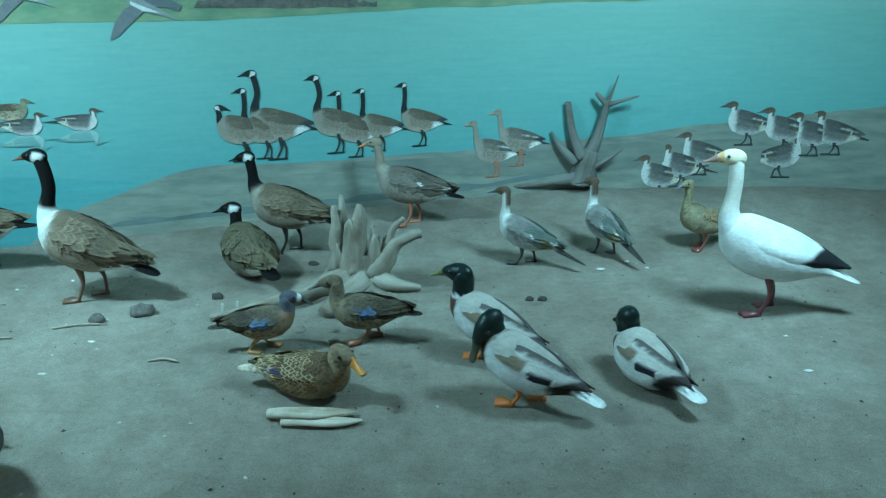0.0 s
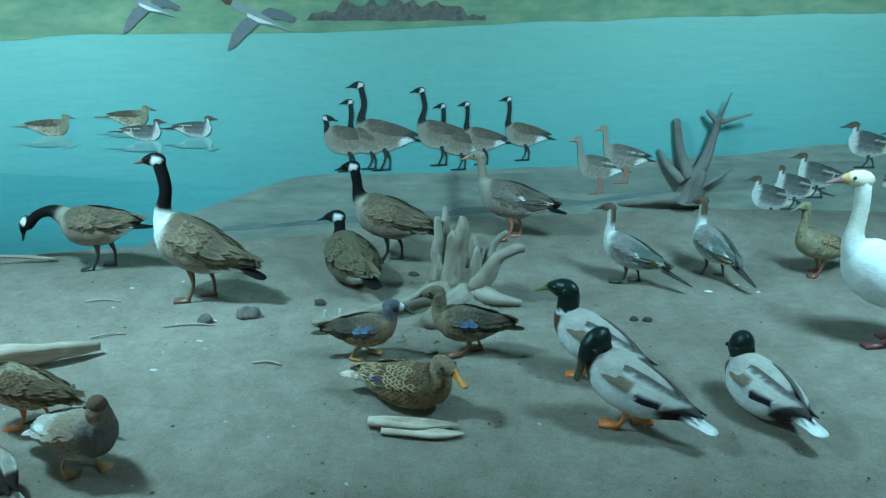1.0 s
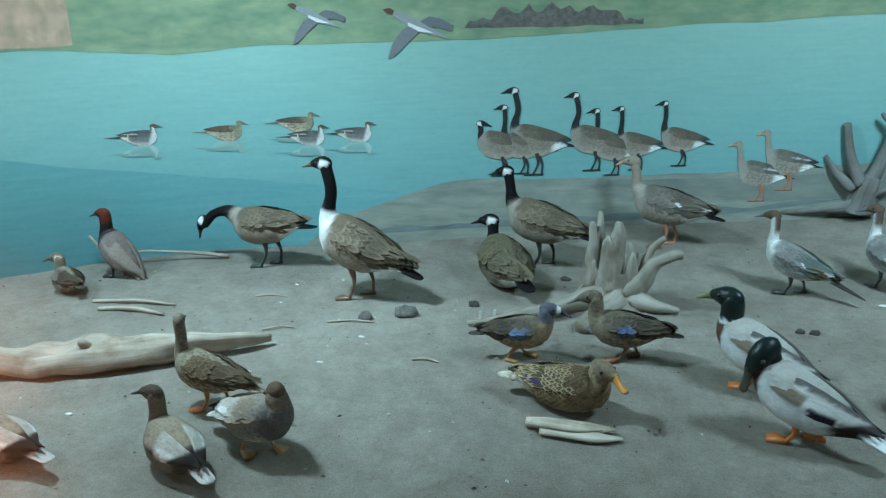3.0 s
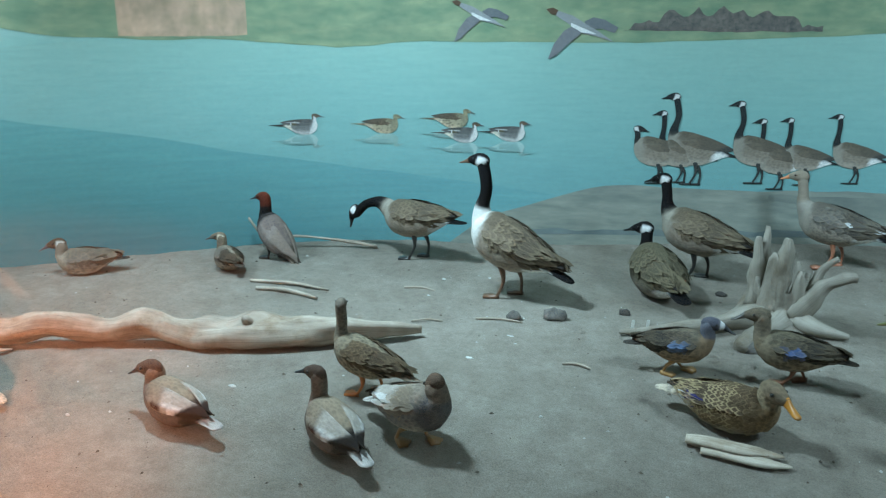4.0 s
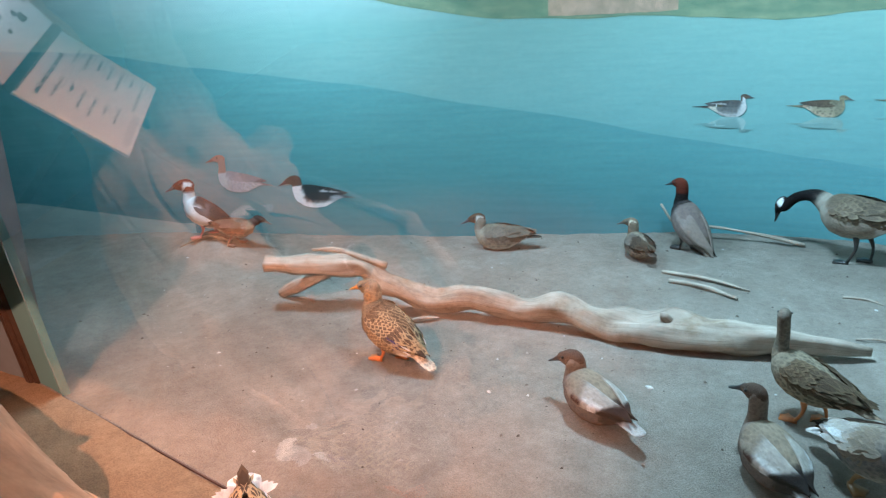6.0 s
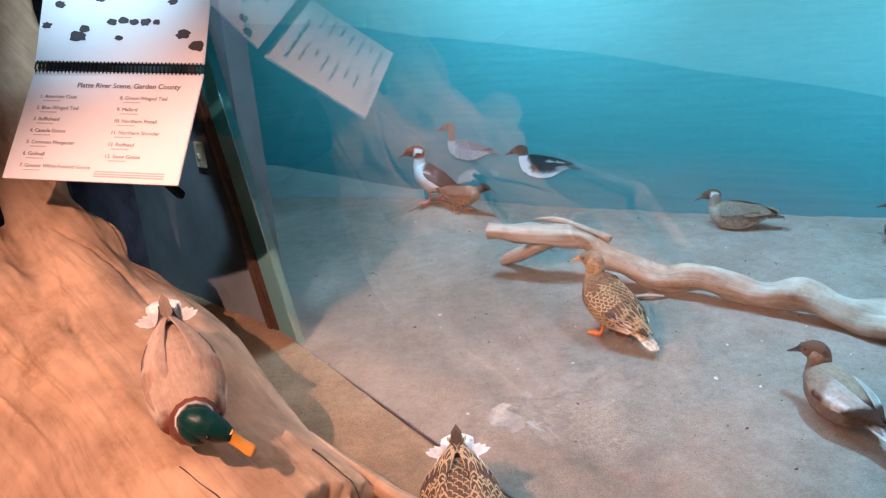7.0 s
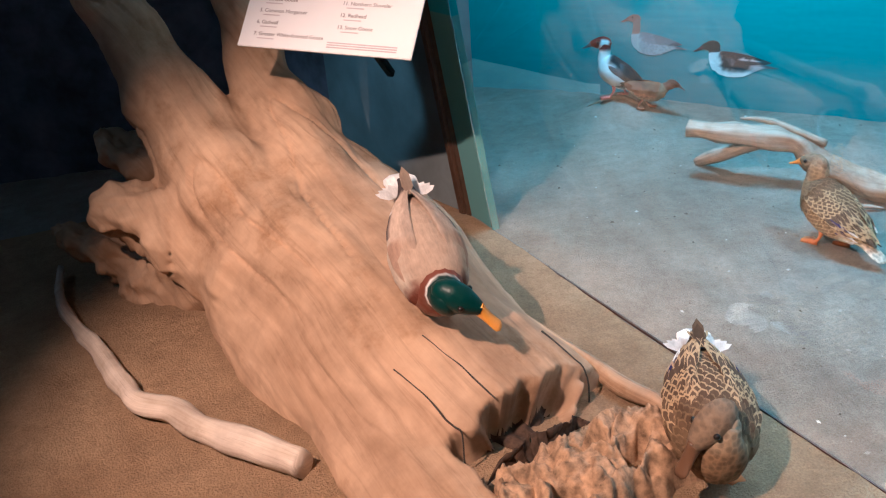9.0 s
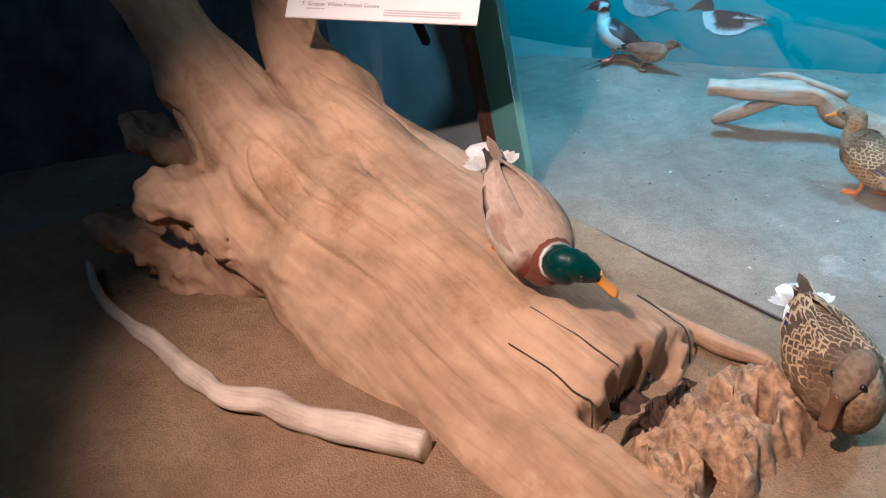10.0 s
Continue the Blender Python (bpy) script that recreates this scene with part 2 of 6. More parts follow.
def limbs_object(name, many, material, parent=None, label=""):
    V, F, U = [], [], []
    for points, kw in many:
        verts, faces, uvs = limb(points, **kw)
        o = len(V)
        V += verts
        U += uvs
        F += [tuple(i + o for i in f) for f in faces]
    ob = mesh_object(name, V, F, [material], parent, label)
    uv_layer(ob.data, U)
    return ob


def empty(name, m=None):
    ob = new(name)
    if m is not None:
        ob.matrix_world = m
    return ob


# ---- the case: ground, mural, ceiling, glass ----
MURAL_PLAN = [(-6.9, -0.4), (-6.6, 0.6), (-5.9, 1.5), (-5.1, 2.25), (-4.3, 2.95), (-3.6, 3.6), (-2.9, 4.12), (-2.0, 4.5), (-1.1, 4.8), (0, 5.1), (1.2, 5.35), (2.5, 5.4), (3.8, 5.1), (4.8, 4.4), (5.3, 3.2), (5.4, 1.9)]
CURVE = spline(MURAL_PLAN, 180)
ARC = np.concatenate([[0], np.cumsum(np.linalg.norm(np.diff(CURVE, axis=0), axis=1))])


def on_mural(s, z, proud=0.0):
    """The place at arc length s and height z on the mural, and its tangent; proud: metres in front of it."""
    i = int(np.clip(np.searchsorted(ARC, s) - 1, 0, len(ARC) - 2))
    f = (s - ARC[i]) / (ARC[i + 1] - ARC[i])
    a, b = CURVE[i], CURVE[i + 1]
    t = (b - a) / np.linalg.norm(b - a)
    p = a + (b - a) * f + np.array((t[1], -t[0])) * proud
    return Vector((p[0], p[1], z)), Vector((t[0], t[1], 0))


def ground_z(x, y):
    z = 0.022 * noise.noise(Vector((x * 0.9, y * 0.9, 3.1))) + 0.008 * noise.noise(Vector((x * 4.3, y * 4.3, 0.4)))
    z += 0.10 * smooth01(4.35, 5.3, y) * smooth01(-2.2, -0.6, x)
    z += 0.05 * smooth01(1.0, 0.0, math.hypot((x + 0.5) / 0.5, (y - 3.75) / 0.35))
    z += 0.13 * smooth01(1.0, 0.0, math.hypot((x + 5.10) / 0.42, (y - 1.72) / 0.42))
    return z


def build_ground():
    x0, x1, y0, y1, step = -7.4, 6.0, -4.0, 5.7, 0.05
    nx, ny = int((x1 - x0) / step), int((y1 - y0) / step)
    verts = []
    for j in range(ny + 1):
        for i in range(nx + 1):
            x, y = x0 + i * step, y0 + j * step
            z = ground_z(x, y) + 0.009 * noise.noise(Vector((x * 6.5, y * 6.5, 1.0))) * noise.noise(Vector((x * 1.1, y * 1.1, 7.0))) + 0.008 * noise.noise(Vector((x * 13, y * 13, 8.0))) + 0.004 * noise.noise(Vector((x * 31, y * 31, 2.0)))
            verts.append((x, y, z))
    w = nx + 1
    faces = [(j * w + i, j * w + i + 1, (j + 1) * w + i + 1, (j + 1) * w + i) for j in range(ny) for i in range(nx)]
    ob = mesh_object("ground", verts, faces, [SAND])
    tagged(ob, "pale grey-brown sand, fine and lightly trodden", "sand", kind="structure")


build_ground()


def mural_material():
    mat, nt, bsdf = node_material("mural_paint", 0.85, 0, 0.15)
    uv = coords(nt, (1, 1, 1), "UV")
    sep = nt.nodes.new("ShaderNodeSeparateXYZ")
    nt.links.new(uv, sep.inputs[0])
    wob = noise_tex(nt, coords(nt, (0.35, 1.2, 1), "UV"), 2.0, 4)
    z = nt.nodes.new("ShaderNodeMath")
    z.operation = "MULTIPLY_ADD"
    nt.links.new(wob, z.inputs[0])
    z.inputs[1].default_value = 0.10
    nt.links.new(sep.outputs["Y"], z.inputs[2])
    scaled = nt.nodes.new("ShaderNodeMath")
    scaled.operation = "DIVIDE"
    nt.links.new(z.outputs[0], scaled.inputs[0])
    scaled.inputs[1].default_value = 3.2
    c = ramp(nt, scaled.outputs[0], [(0.0, (0.15, 0.33, 0.34)), (0.14, (0.17, 0.375, 0.365)), (0.26, (0.22, 0.43, 0.395)), (0.40, (0.28, 0.48, 0.415)), (0.50, (0.46, 0.58, 0.53)), (1.0, (0.60, 0.70, 0.72))])
    brush = noise_tex(nt, coords(nt, (2.5, 26, 1), "UV"), 1.5, 5, 0.65)
    c = mix(nt, 0.35, c, ramp(nt, brush, [(0.35, (0.82, 0.86, 0.88)), (0.7, (1.16, 1.12, 1.1))]), "MULTIPLY")
    blot = noise_tex(nt, coords(nt, (1, 1, 1), "UV"), 30, 3, 0.6)
    c = mix(nt, 0.2, c, ramp(nt, blot, [(0.3, (0.8, 0.8, 0.8)), (0.7, (1.15, 1.15, 1.15))]), "MULTIPLY")
    colour_in(nt, bsdf, c)
    return mat


def mural_strip(name, s_list, low, high, proud, material, parent=None, label="", rows=6):
    """A painted field of the mural between two height lines, following its curve; uv is arc length and height."""
    verts, faces, uvs = [], [], []
    for s in s_list:
        for r in range(rows + 1):
            z = low(s) + (high(s) - low(s)) * r / rows
            p, t = on_mural(s, z, proud)
            verts.append(p)
            uvs.append((s, z))
    w = rows + 1
    faces = [(i * w + r, (i + 1) * w + r, (i + 1) * w + r + 1, i * w + r + 1) for i in range(len(s_list) - 1) for r in range(rows)]
    ob = mesh_object(name, verts, faces, [material], parent, label)
    uv_layer(ob.data, uvs)
    return ob


def keyed(points):
    xs, ys = [p[0] for p in points], [p[1] for p in points]
    return lambda s: float(np.interp(s, xs, ys))


def wobbly(f, amount, scale, seed):
    return lambda s: f(s) + amount * noise.noise(Vector((s * scale, seed, 0.3))) + amount * 0.5 * noise.noise(Vector((s * scale * 3.1, seed, 5.3)))


def paint(name, dark, light, scale=(3, 14, 1), size=1.6):
    mat, nt, bsdf = node_material(name, 0.85, 0, 0.15)
    n = noise_tex(nt, coords(nt, scale, "UV"), size, 6, 0.65)
    m = noise_tex(nt, coords(nt, (1.2, 2.5, 1), "UV"), 2.0, 4, 0.6)
    c = ramp(nt, n, [(0.3, dark), (0.7, light)])
    c = mix(nt, 0.5, c, ramp(nt, m, [(0.3, (0.75, 0.78, 0.8)), (0.7, (1.2, 1.18, 1.12))]), "MULTIPLY")
    colour_in(nt, bsdf, c)
    return mat


def deep_water_material():
    mat, nt, bsdf = node_material("deep_water_paint", 0.85, 0, 0.15)
    sep = nt.nodes.new("ShaderNodeSeparateXYZ")
    nt.links.new(coords(nt, (1, 1, 1), "UV"), sep.inputs[0])
    c = ramp(nt, sep.outputs["Y"], [(0.05, (0.072, 0.215, 0.232)), (0.45, (0.108, 0.30, 0.302)), (0.9, (0.145, 0.37, 0.355))])
    far = nt.nodes.new("ShaderNodeMath")
    far.operation = "MULTIPLY_ADD"
    nt.links.new(sep.outputs["X"], far.inputs[0])
    far.inputs[1].default_value, far.inputs[2].default_value = 0.40, -1.95
    reach = ramp(nt, far.outputs[0], [(0.0, (0, 0, 0)), (1.0, (1, 1, 1))])
    c = mix(nt, reach, c, (0.15, 0.36, 0.365))
    brush = noise_tex(nt, coords(nt, (1.2, 22, 1), "UV"), 1.6, 5, 0.65)
    c = mix(nt, 0.45, c, ramp(nt, brush, [(0.35, (0.8, 0.84, 0.86)), (0.7, (1.2, 1.16, 1.12))]), "MULTIPLY")
    blot = noise_tex(nt, coords(nt, (1, 1, 1), "UV"), 34, 3, 0.6)
    c = mix(nt, 0.25, c, ramp(nt, blot, [(0.3, (0.78, 0.8, 0.8)), (0.7, (1.18, 1.15, 1.15))]), "MULTIPLY")
    colour_in(nt, bsdf, c)
    return mat


def build_mural():
    step = [ARC[-1] * i / 170 for i in range(171)]
    mural = mural_strip("mural", step, lambda s: -0.1, lambda s: 3.2, 0.0, mural_material(), rows=8)
    tagged(mural, "curved painted backdrop of a wide teal river", "mural", kind="structure")
    span = lambda a, b, n=60: [a + (b - a) * i / n for i in range(n + 1)]
    # deep blue water in the shade along the near bank
    low = lambda s: -0.05
    dark = wobbly(keyed([(0.3, 1.3), (2.1, 1.16), (2.65, 1.05), (3.75, 0.915), (4.44, 0.77), (5.0, 0.68), (5.5, 0.575), (6.2, 0.46), (7.0, 0.36), (7.6, 0.28)]), 0.012, 1.6, 2.0)
    mural_strip("painted_deep_water", span(0.2, 7.6), low, dark, 0.002, deep_water_material(), mural, "painted deep blue shaded water")
    # far shore, hills and pink cliff
    shore = wobbly(keyed([(0.5, 1.75), (3.2, 1.56), (3.75, 1.42), (4.19, 1.31), (4.6, 1.24), (5.5, 1.225), (6.07, 1.18), (6.6, 1.21), (7.9, 1.21), (9.2, 1.27), (10.5, 1.31), (12.5, 1.36), (15.0, 1.4)]), 0.012, 2.5, 7.0)
    hill = wobbly(keyed([(0.5, 1.9), (3.2, 1.75), (4.2, 1.8), (6, 1.9), (8, 1.8), (10, 1.6), (12.5, 1.55), (15, 1.5)]), 0.03, 2.0, 3.0)
    mural_strip("painted_far_shore", span(2.6, 14.5, 110), shore, hill, 0.002, paint("far_shore_paint", (0.15, 0.25, 0.16), (0.33, 0.38, 0.23), (2.2, 5, 1), 2.4), mural, "painted olive green far bank")
    mural_strip("painted_cliff", span(4.87, 5.56, 20), wobbly(lambda s: 1.245, 0.01, 6, 1.0), wobbly(lambda s: 1.6, 0.03, 6, 4.0), 0.0035, paint("cliff_paint", (0.36, 0.27, 0.18), (0.66, 0.42, 0.30), (6, 4, 1), 2.2), mural, "painted pink sandstone cliff")
    mural_strip("painted_brush", span(7.72, 8.78, 40), wobbly(lambda s: 1.275, 0.010, 8, 1.0), wobbly(keyed([(7.72, 1.28), (7.85, 1.34), (8.25, 1.40), (8.62, 1.36), (8.78, 1.28)]), 0.05, 14, 4.0), 0.0035, paint("brush_paint", (0.07, 0.08, 0.07), (0.24, 0.19, 0.17), (14, 14, 1), 2.2), mural, "painted dark brushwood on the bank")
    # sandbank that rises to the right
    top = wobbly(keyed([(6.70, -0.03), (6.85, 0.10), (7.0, 0.19), (7.21, 0.25), (7.45, 0.33), (7.7, 0.385), (8.25, 0.375), (9.0, 0.40), (9.8, 0.42), (10.5, 0.46), (10.95, 0.52), (11.5, 0.58), (12.06, 0.65), (13, 0.75), (15.5, 0.8)]), 0.014, 2.2, 9.0)
    mural_strip("painted_sandbank", span(6.70, 15.5, 110), lambda s: -0.05, top, 0.0035, paint("sandbank_paint", (0.18, 0.205, 0.18), (0.33, 0.335, 0.28), (2.0, 9, 1), 2.0), mural, "painted grey sandbank")
    lip_t = wobbly(keyed([(7.0, 0.06), (7.4, 0.10), (8.6, 0.14), (9.4, 0.185), (10.1, 0.235)]), 0.028, 3, 1.0)
    lip_b = wobbly(keyed([(7.0, 0.055), (8.6, 0.10), (9.4, 0.145), (10.1, 0.23)]), 0.008, 3, 5.0)
    mural_strip("painted_waterline", span(7.0, 10.1, 80), lip_b, lip_t, 0.005, paint("waterline_paint", (0.12, 0.155, 0.155), (0.20, 0.235, 0.225), (3, 8, 1)), mural, "painted dark wet edge of the bank")
    mid_t = wobbly(keyed([(8.6, 0.36), (9.5, 0.36), (10.6, 0.42), (11.2, 0.42)]), 0.015, 3, 1.0)
    mid_b = wobbly(keyed([(8.6, 0.33), (9.5, 0.22), (10.3, 0.22), (11.2, 0.36)]), 0.015, 3, 6.0)
    mural_strip("painted_wet_sand", span(8.6, 11.2, 40), mid_b, mid_t, 0.005, paint("wet_sand_paint", (0.17, 0.19, 0.17), (0.26, 0.27, 0.23), (3, 10, 1)), mural, "painted wet dark sand")
    pale_t = wobbly(keyed([(0.4, 0.34), (1.5, 0.235), (2.0, 0.15), (2.5, 0.07)]), 0.01, 3, 3.0)
    mural_strip("painted_shore_band", span(0.4, 2.6, 24), lambda s: -0.05, pale_t, 0.0035, paint("shore_band_paint", (0.26, 0.36, 0.34), (0.36, 0.44, 0.40), (2, 8, 1)), mural, "painted pale shore band")
    return mural


MURAL = build_mural()


def wall_box(name, a, b, thick, z0, z1, material, label):
    """An upright wall from plan point a to b; its thickness lies to the left of a to b."""
    d = Vector((b[0] - a[0], b[1] - a[1], 0))
    m = Matrix.Translation((a[0], a[1], 0)) @ Matrix.Rotation(math.atan2(d.y, d.x), 4, "Z")
    bm = bmesh.new()
    box(bm, (d.length / 2, thick / 2, (z0 + z1) / 2), (d.length, thick, z1 - z0), m)
    ob = part(name, bm, material, None)
    return tagged(ob, label, "wall", kind="structure")


# glass leans towards the hall at its top
G_AZ, G_TILT, G_D = radians(102.2), radians(8.2), 1.269
G_N = Vector((math.cos(G_AZ) * math.cos(G_TILT), math.sin(G_AZ) * math.cos(G_TILT), math.sin(G_TILT)))
G_RIGHT = Vector((-G_N.y, G_N.x, 0)).normalized() * -1
G_UP = G_RIGHT.cross(G_N).normalized()
if G_UP.z < 0:
    G_UP = -G_UP


def glass_frame_matrix(x):
    """Frame at the glass foot at plan x: x along the glass, y into the case, z up the pane."""
    foot = Vector((x, (G_D - G_N.x * x) / G_N.y, 0))
    return Matrix.Translation(foot) @ Matrix((G_RIGHT, G_N, G_UP)).transposed().to_4x4()


GM = glass_frame_matrix(-3.757)


def build_case_front():
    bm = bmesh.new()
    box(bm, (4.6, 0.003, 1.2), (9.2, 0.006, 2.4), GM)
    pane = part("window_1", bm, GLASS, None)
    pane.visible_shadow = False
    tagged(pane, "large clear glass front of the display case", "window", kind="structure")
    bm = bmesh.new()
    box(bm, (4.6, -0.001, 0.004), (9.2, 0.006, 0.010), GM)
    tagged(part("trim_1", bm, FRAME, None), "thin dark strip along the foot of the glass", "trim", kind="structure")
    bm = bmesh.new()
    box(bm, (-0.238, -0.004, 1.2), (0.042, 0.036, 2.44), GM, 0.004)
    tagged(part("trim_2", bm, FRAME, None), "dark brown wooden edge post of the case", "trim", kind="structure")
    bm = bmesh.new()
    box(bm, (-0.205, 0.004, 1.2), (0.010, 0.026, 2.44), GM, 0.002)
    tagged(part("trim_3", bm, FRAME, None), "thin dark strip between the post and the painted panel", "trim", kind="structure")
    bm = bmesh.new()
    box(bm, (4.6, 0.06, 2.72), (9.4, 0.10, 0.62), GM)
    tagged(part("wall_header", bm, DARK_WALL, None), "dark wall over the glass front", "wall", kind="structure")


build_case_front()


def build_hall_floor():
    """Brown earth in front of the glass, warm lamplight put into its colour, laid just over the sand."""
    out = Vector((-G_N.x, -G_N.y, 0)).normalized()
    nx, ny, step = 200, 90, 0.05
    verts = []
    for j in range(ny + 1):
        for i in range(nx + 1):
            p = Vector((GM.translation.x, GM.translation.y, 0)) + G_RIGHT * (-1.2 + i * step) + out * (0.006 + j * step)
            z = ground_z(p.x, p.y) + 0.006 * noise.noise(Vector((p.x * 13, p.y * 13, 8.0))) + 0.008
            verts.append((p.x, p.y, z))
    w = nx + 1
    faces = [(j * w + i, (j + 1) * w + i, (j + 1) * w + i + 1, j * w + i + 1) for j in range(ny) for i in range(nx)]
    tagged(mesh_object("floor", verts, faces, [WARM_EARTH]), "trodden brown sandy earth in front of the glass, warm light in its colour", "earth floor", kind="structure")


build_hall_floor()
PIER = paint("pier_paint", (0.13, 0.29, 0.30), (0.18, 0.35, 0.35), (2, 6, 1))
PIER_BLUE = paint("pier_blue_paint", (0.05, 0.28, 0.34), (0.08, 0.34, 0.40), (2, 6, 1))


def build_pier():
    """Narrow fixed panel between post and pane, painted like the backdrop: water above, sand below."""
    for name, z0, z1, mat in (("wall_pier", -0.06, 0.885, PIER), ("wall_pier_upper", 0.885, 2.42, PIER_BLUE)):
        bm = bmesh.new()
        box(bm, (-0.100, 0.024, (z0 + z1) / 2), (0.196, 0.03, z1 - z0), GM)
        tagged(part(name, bm, mat, None), "narrow panel painted to match the backdrop", "wall", kind="structure")


build_pier()
post = GM @ Vector((-0.262, 0.0, 0.0))
wall_box("wall_front_left", (post.x, post.y), (-5.02, 0.010), -0.10, -0.05, 3.0, GREY_WALL, "grey painted wall beside the case")
wall_box("wall_west_return", (-5.02, 0.010), (-5.45, -0.30), -0.10, -0.05, 3.0, DARK_WALL, "dark unlit hall wall")
wall_box("wall_case_left", (-6.95, -0.42), (-5.20, 0.12), -0.10, -0.05, 3.0, PIER_BLUE, "side wall of the case painted water blue")
wall_box("wall_west", (-5.45, -4.0), (-5.45, -0.30), 0.12, -0.05, 3.0, DARK_WALL, "dark unlit hall wall")
wall_box("wall_south", (-5.5, -3.6), (6.0, -3.6), -0.12, -0.05, 3.0, DARK_WALL, "dark hall wall behind the visitors")
wall_box("wall_east", (5.6, -3.6), (5.6, 3.0), -0.12, -0.05, 3.0, DARK_WALL, "dark hall wall")


def build_switch():
    """Light switch on the grey wall, half behind the sign."""
    turn = math.atan2(post.y - 0.010, post.x + 5.02)
    m = Matrix.Translation((-4.33, post.y + (-4.33 - post.x) * math.tan(turn), 0.735)) @ Matrix.Rotation(turn, 4, "Z")
    sw = empty("light_switch", m)
    bm = bmesh.new()
    box(bm, (0, -0.006, 0), (0.075, 0.012, 0.115), None, 0.004)
    part("plate", bm, CREAM_PLASTIC, sw)
    bm = bmesh.new()
    box(bm, (0, -0.016, 0), (0.010, 0.012, 0.024), Matrix.Rotation(radians(14), 4, "X"), 0.002)
    part("toggle", bm, CREAM_PLASTIC, sw)
    for dz in (-0.042, 0.042):
        bm = bmesh.new()
        bmesh.ops.create_uvsphere(bm, u_segments=8, v_segments=5, radius=0.004, matrix=Matrix.Translation((0, -0.012, dz)))
        part("screw", bm, WIRE, sw)
    tagged(sw, "cream plastic light switch on the grey wall", "light switch")


build_switch()


def build_ceiling():
    bm = bmesh.new()
    box(bm, (-0.7, 0.9, 3.08), (13.6, 9.8, 0.1))
    tagged(part("ceiling", bm, CEILING, None), "plain ceiling over hall and case", "ceiling", kind="structure")


build_ceiling()

# ---- mounted birds ----
BLACK, WHITE, CREAM = (0.008, 0.0075, 0.008), (0.74, 0.73, 0.70), (0.58, 0.53, 0.45)


def shape(L, W, H, tail, leg, neck, rb, rt, head, bill, pitch=8, spat=1.0, tail_w=0.30, wing=1.0):
    return dict(L=L, W=W, H=H, tail=tail, leg=leg, neck=neck, rb=rb, rt=rt, head=head, bill=bill, pitch=pitch, spat=spat, tail_w=tail_w, wing=wing)


GOOSE = shape(0.46, 0.25, 0.24, 0.13, 0.135, 0.30, 0.074, 0.029, 0.108, 0.060, 27, 0.75, 0.30, 1.0)
DUCK = shape(0.34, 0.18, 0.165, 0.10, 0.048, 0.080, 0.060, 0.039, 0.112, 0.062, 18, 1.2)
PINTAIL = shape(0.33, 0.17, 0.155, 0.19, 0.08, 0.165, 0.050, 0.023, 0.080, 0.054, 22, 1.1, 0.13)
PGOOSE = shape(0.46, 0.25, 0.255, 0.12, 0.15, 0.34, 0.070, 0.023, 0.094, 0.052, 14, 0.75, 0.26, 0.98)
PPIN = shape(0.31, 0.17, 0.15, 0.15, 0.07, 0.085, 0.045, 0.02, 0.07, 0.05, 4, 1.0, 0.10)
TEAL = shape(0.24, 0.135, 0.125, 0.07, 0.045, 0.080, 0.041, 0.027, 0.078, 0.044, 8, 1.1)

NECKS = {
    "up": ([(0, 0), (0.10, 0.22), (0.07, 0.6), (0.09, 0.95)], 0),
    "tall": ([(0, 0), (0.06, 0.25), (-0.02, 0.6), (0.06, 1.0)], 0),
    "alert": ([(0, 0), (0.16, 0.3), (0.20, 0.65), (0.26, 1.0)], -4),
    "down": ([(0, 0), (0.35, 0.17), (0.72, 0.08), (0.98, -0.16)], -62),
    "rest": ([(0, 0), (0.15, 0.28), (0.15, 0.6), (0.18, 0.8)], -6),
    "low": ([(0, 0), (0.30, 0.22), (0.50, 0.35), (0.68, 0.38)], -14),
    "nod": ([(0, 0), (0.25, 0.30), (0.42, 0.55), (0.62, 0.62)], -38),
    "mid": ([(0, 0), (0.14, 0.22), (0.17, 0.46), (0.22, 0.70)], -4),
    "sunk": ([(0, 0), (0.08, 0.14), (0.10, 0.28), (0.12, 0.40)], -4),
    "bow": ([(0, 0), (0.14, 0.30), (0.10, 0.52), (0.02, 0.66)], -34),
    "preen": ([(0, 0), (0.10, 0.25), (0.16, 0.42), (0.14, 0.58)], -46),
}


def species(**k):
    base = dict(back=(0.2, 0.16, 0.12), flank=(0.3, 0.25, 0.2), breast=(0.4, 0.36, 0.3), belly=(0.5, 0.46, 0.4), vent=WHITE, rump=BLACK, tail=BLACK, cover=(0.2, 0.16, 0.12), tert=(0.2, 0.16, 0.12), prim=(0.05, 0.045, 0.04),
                spec=None, neck=BLACK, neck_low=None, ring=None, head=BLACK, cheek=None, face=None, crown=None, bill=BLACK, nail=None, leg=(0.03, 0.028, 0.025), mottle=0.35, head_mat=0, mottle_neck=0.0, stripe=None, split=0.0, patch=None, rim=0.0, tips=0.74, collar=0.40, bib=0.15, patch_at=(-0.55, 0.3, 0.16, 0.40))
    base.update(k)
    return base


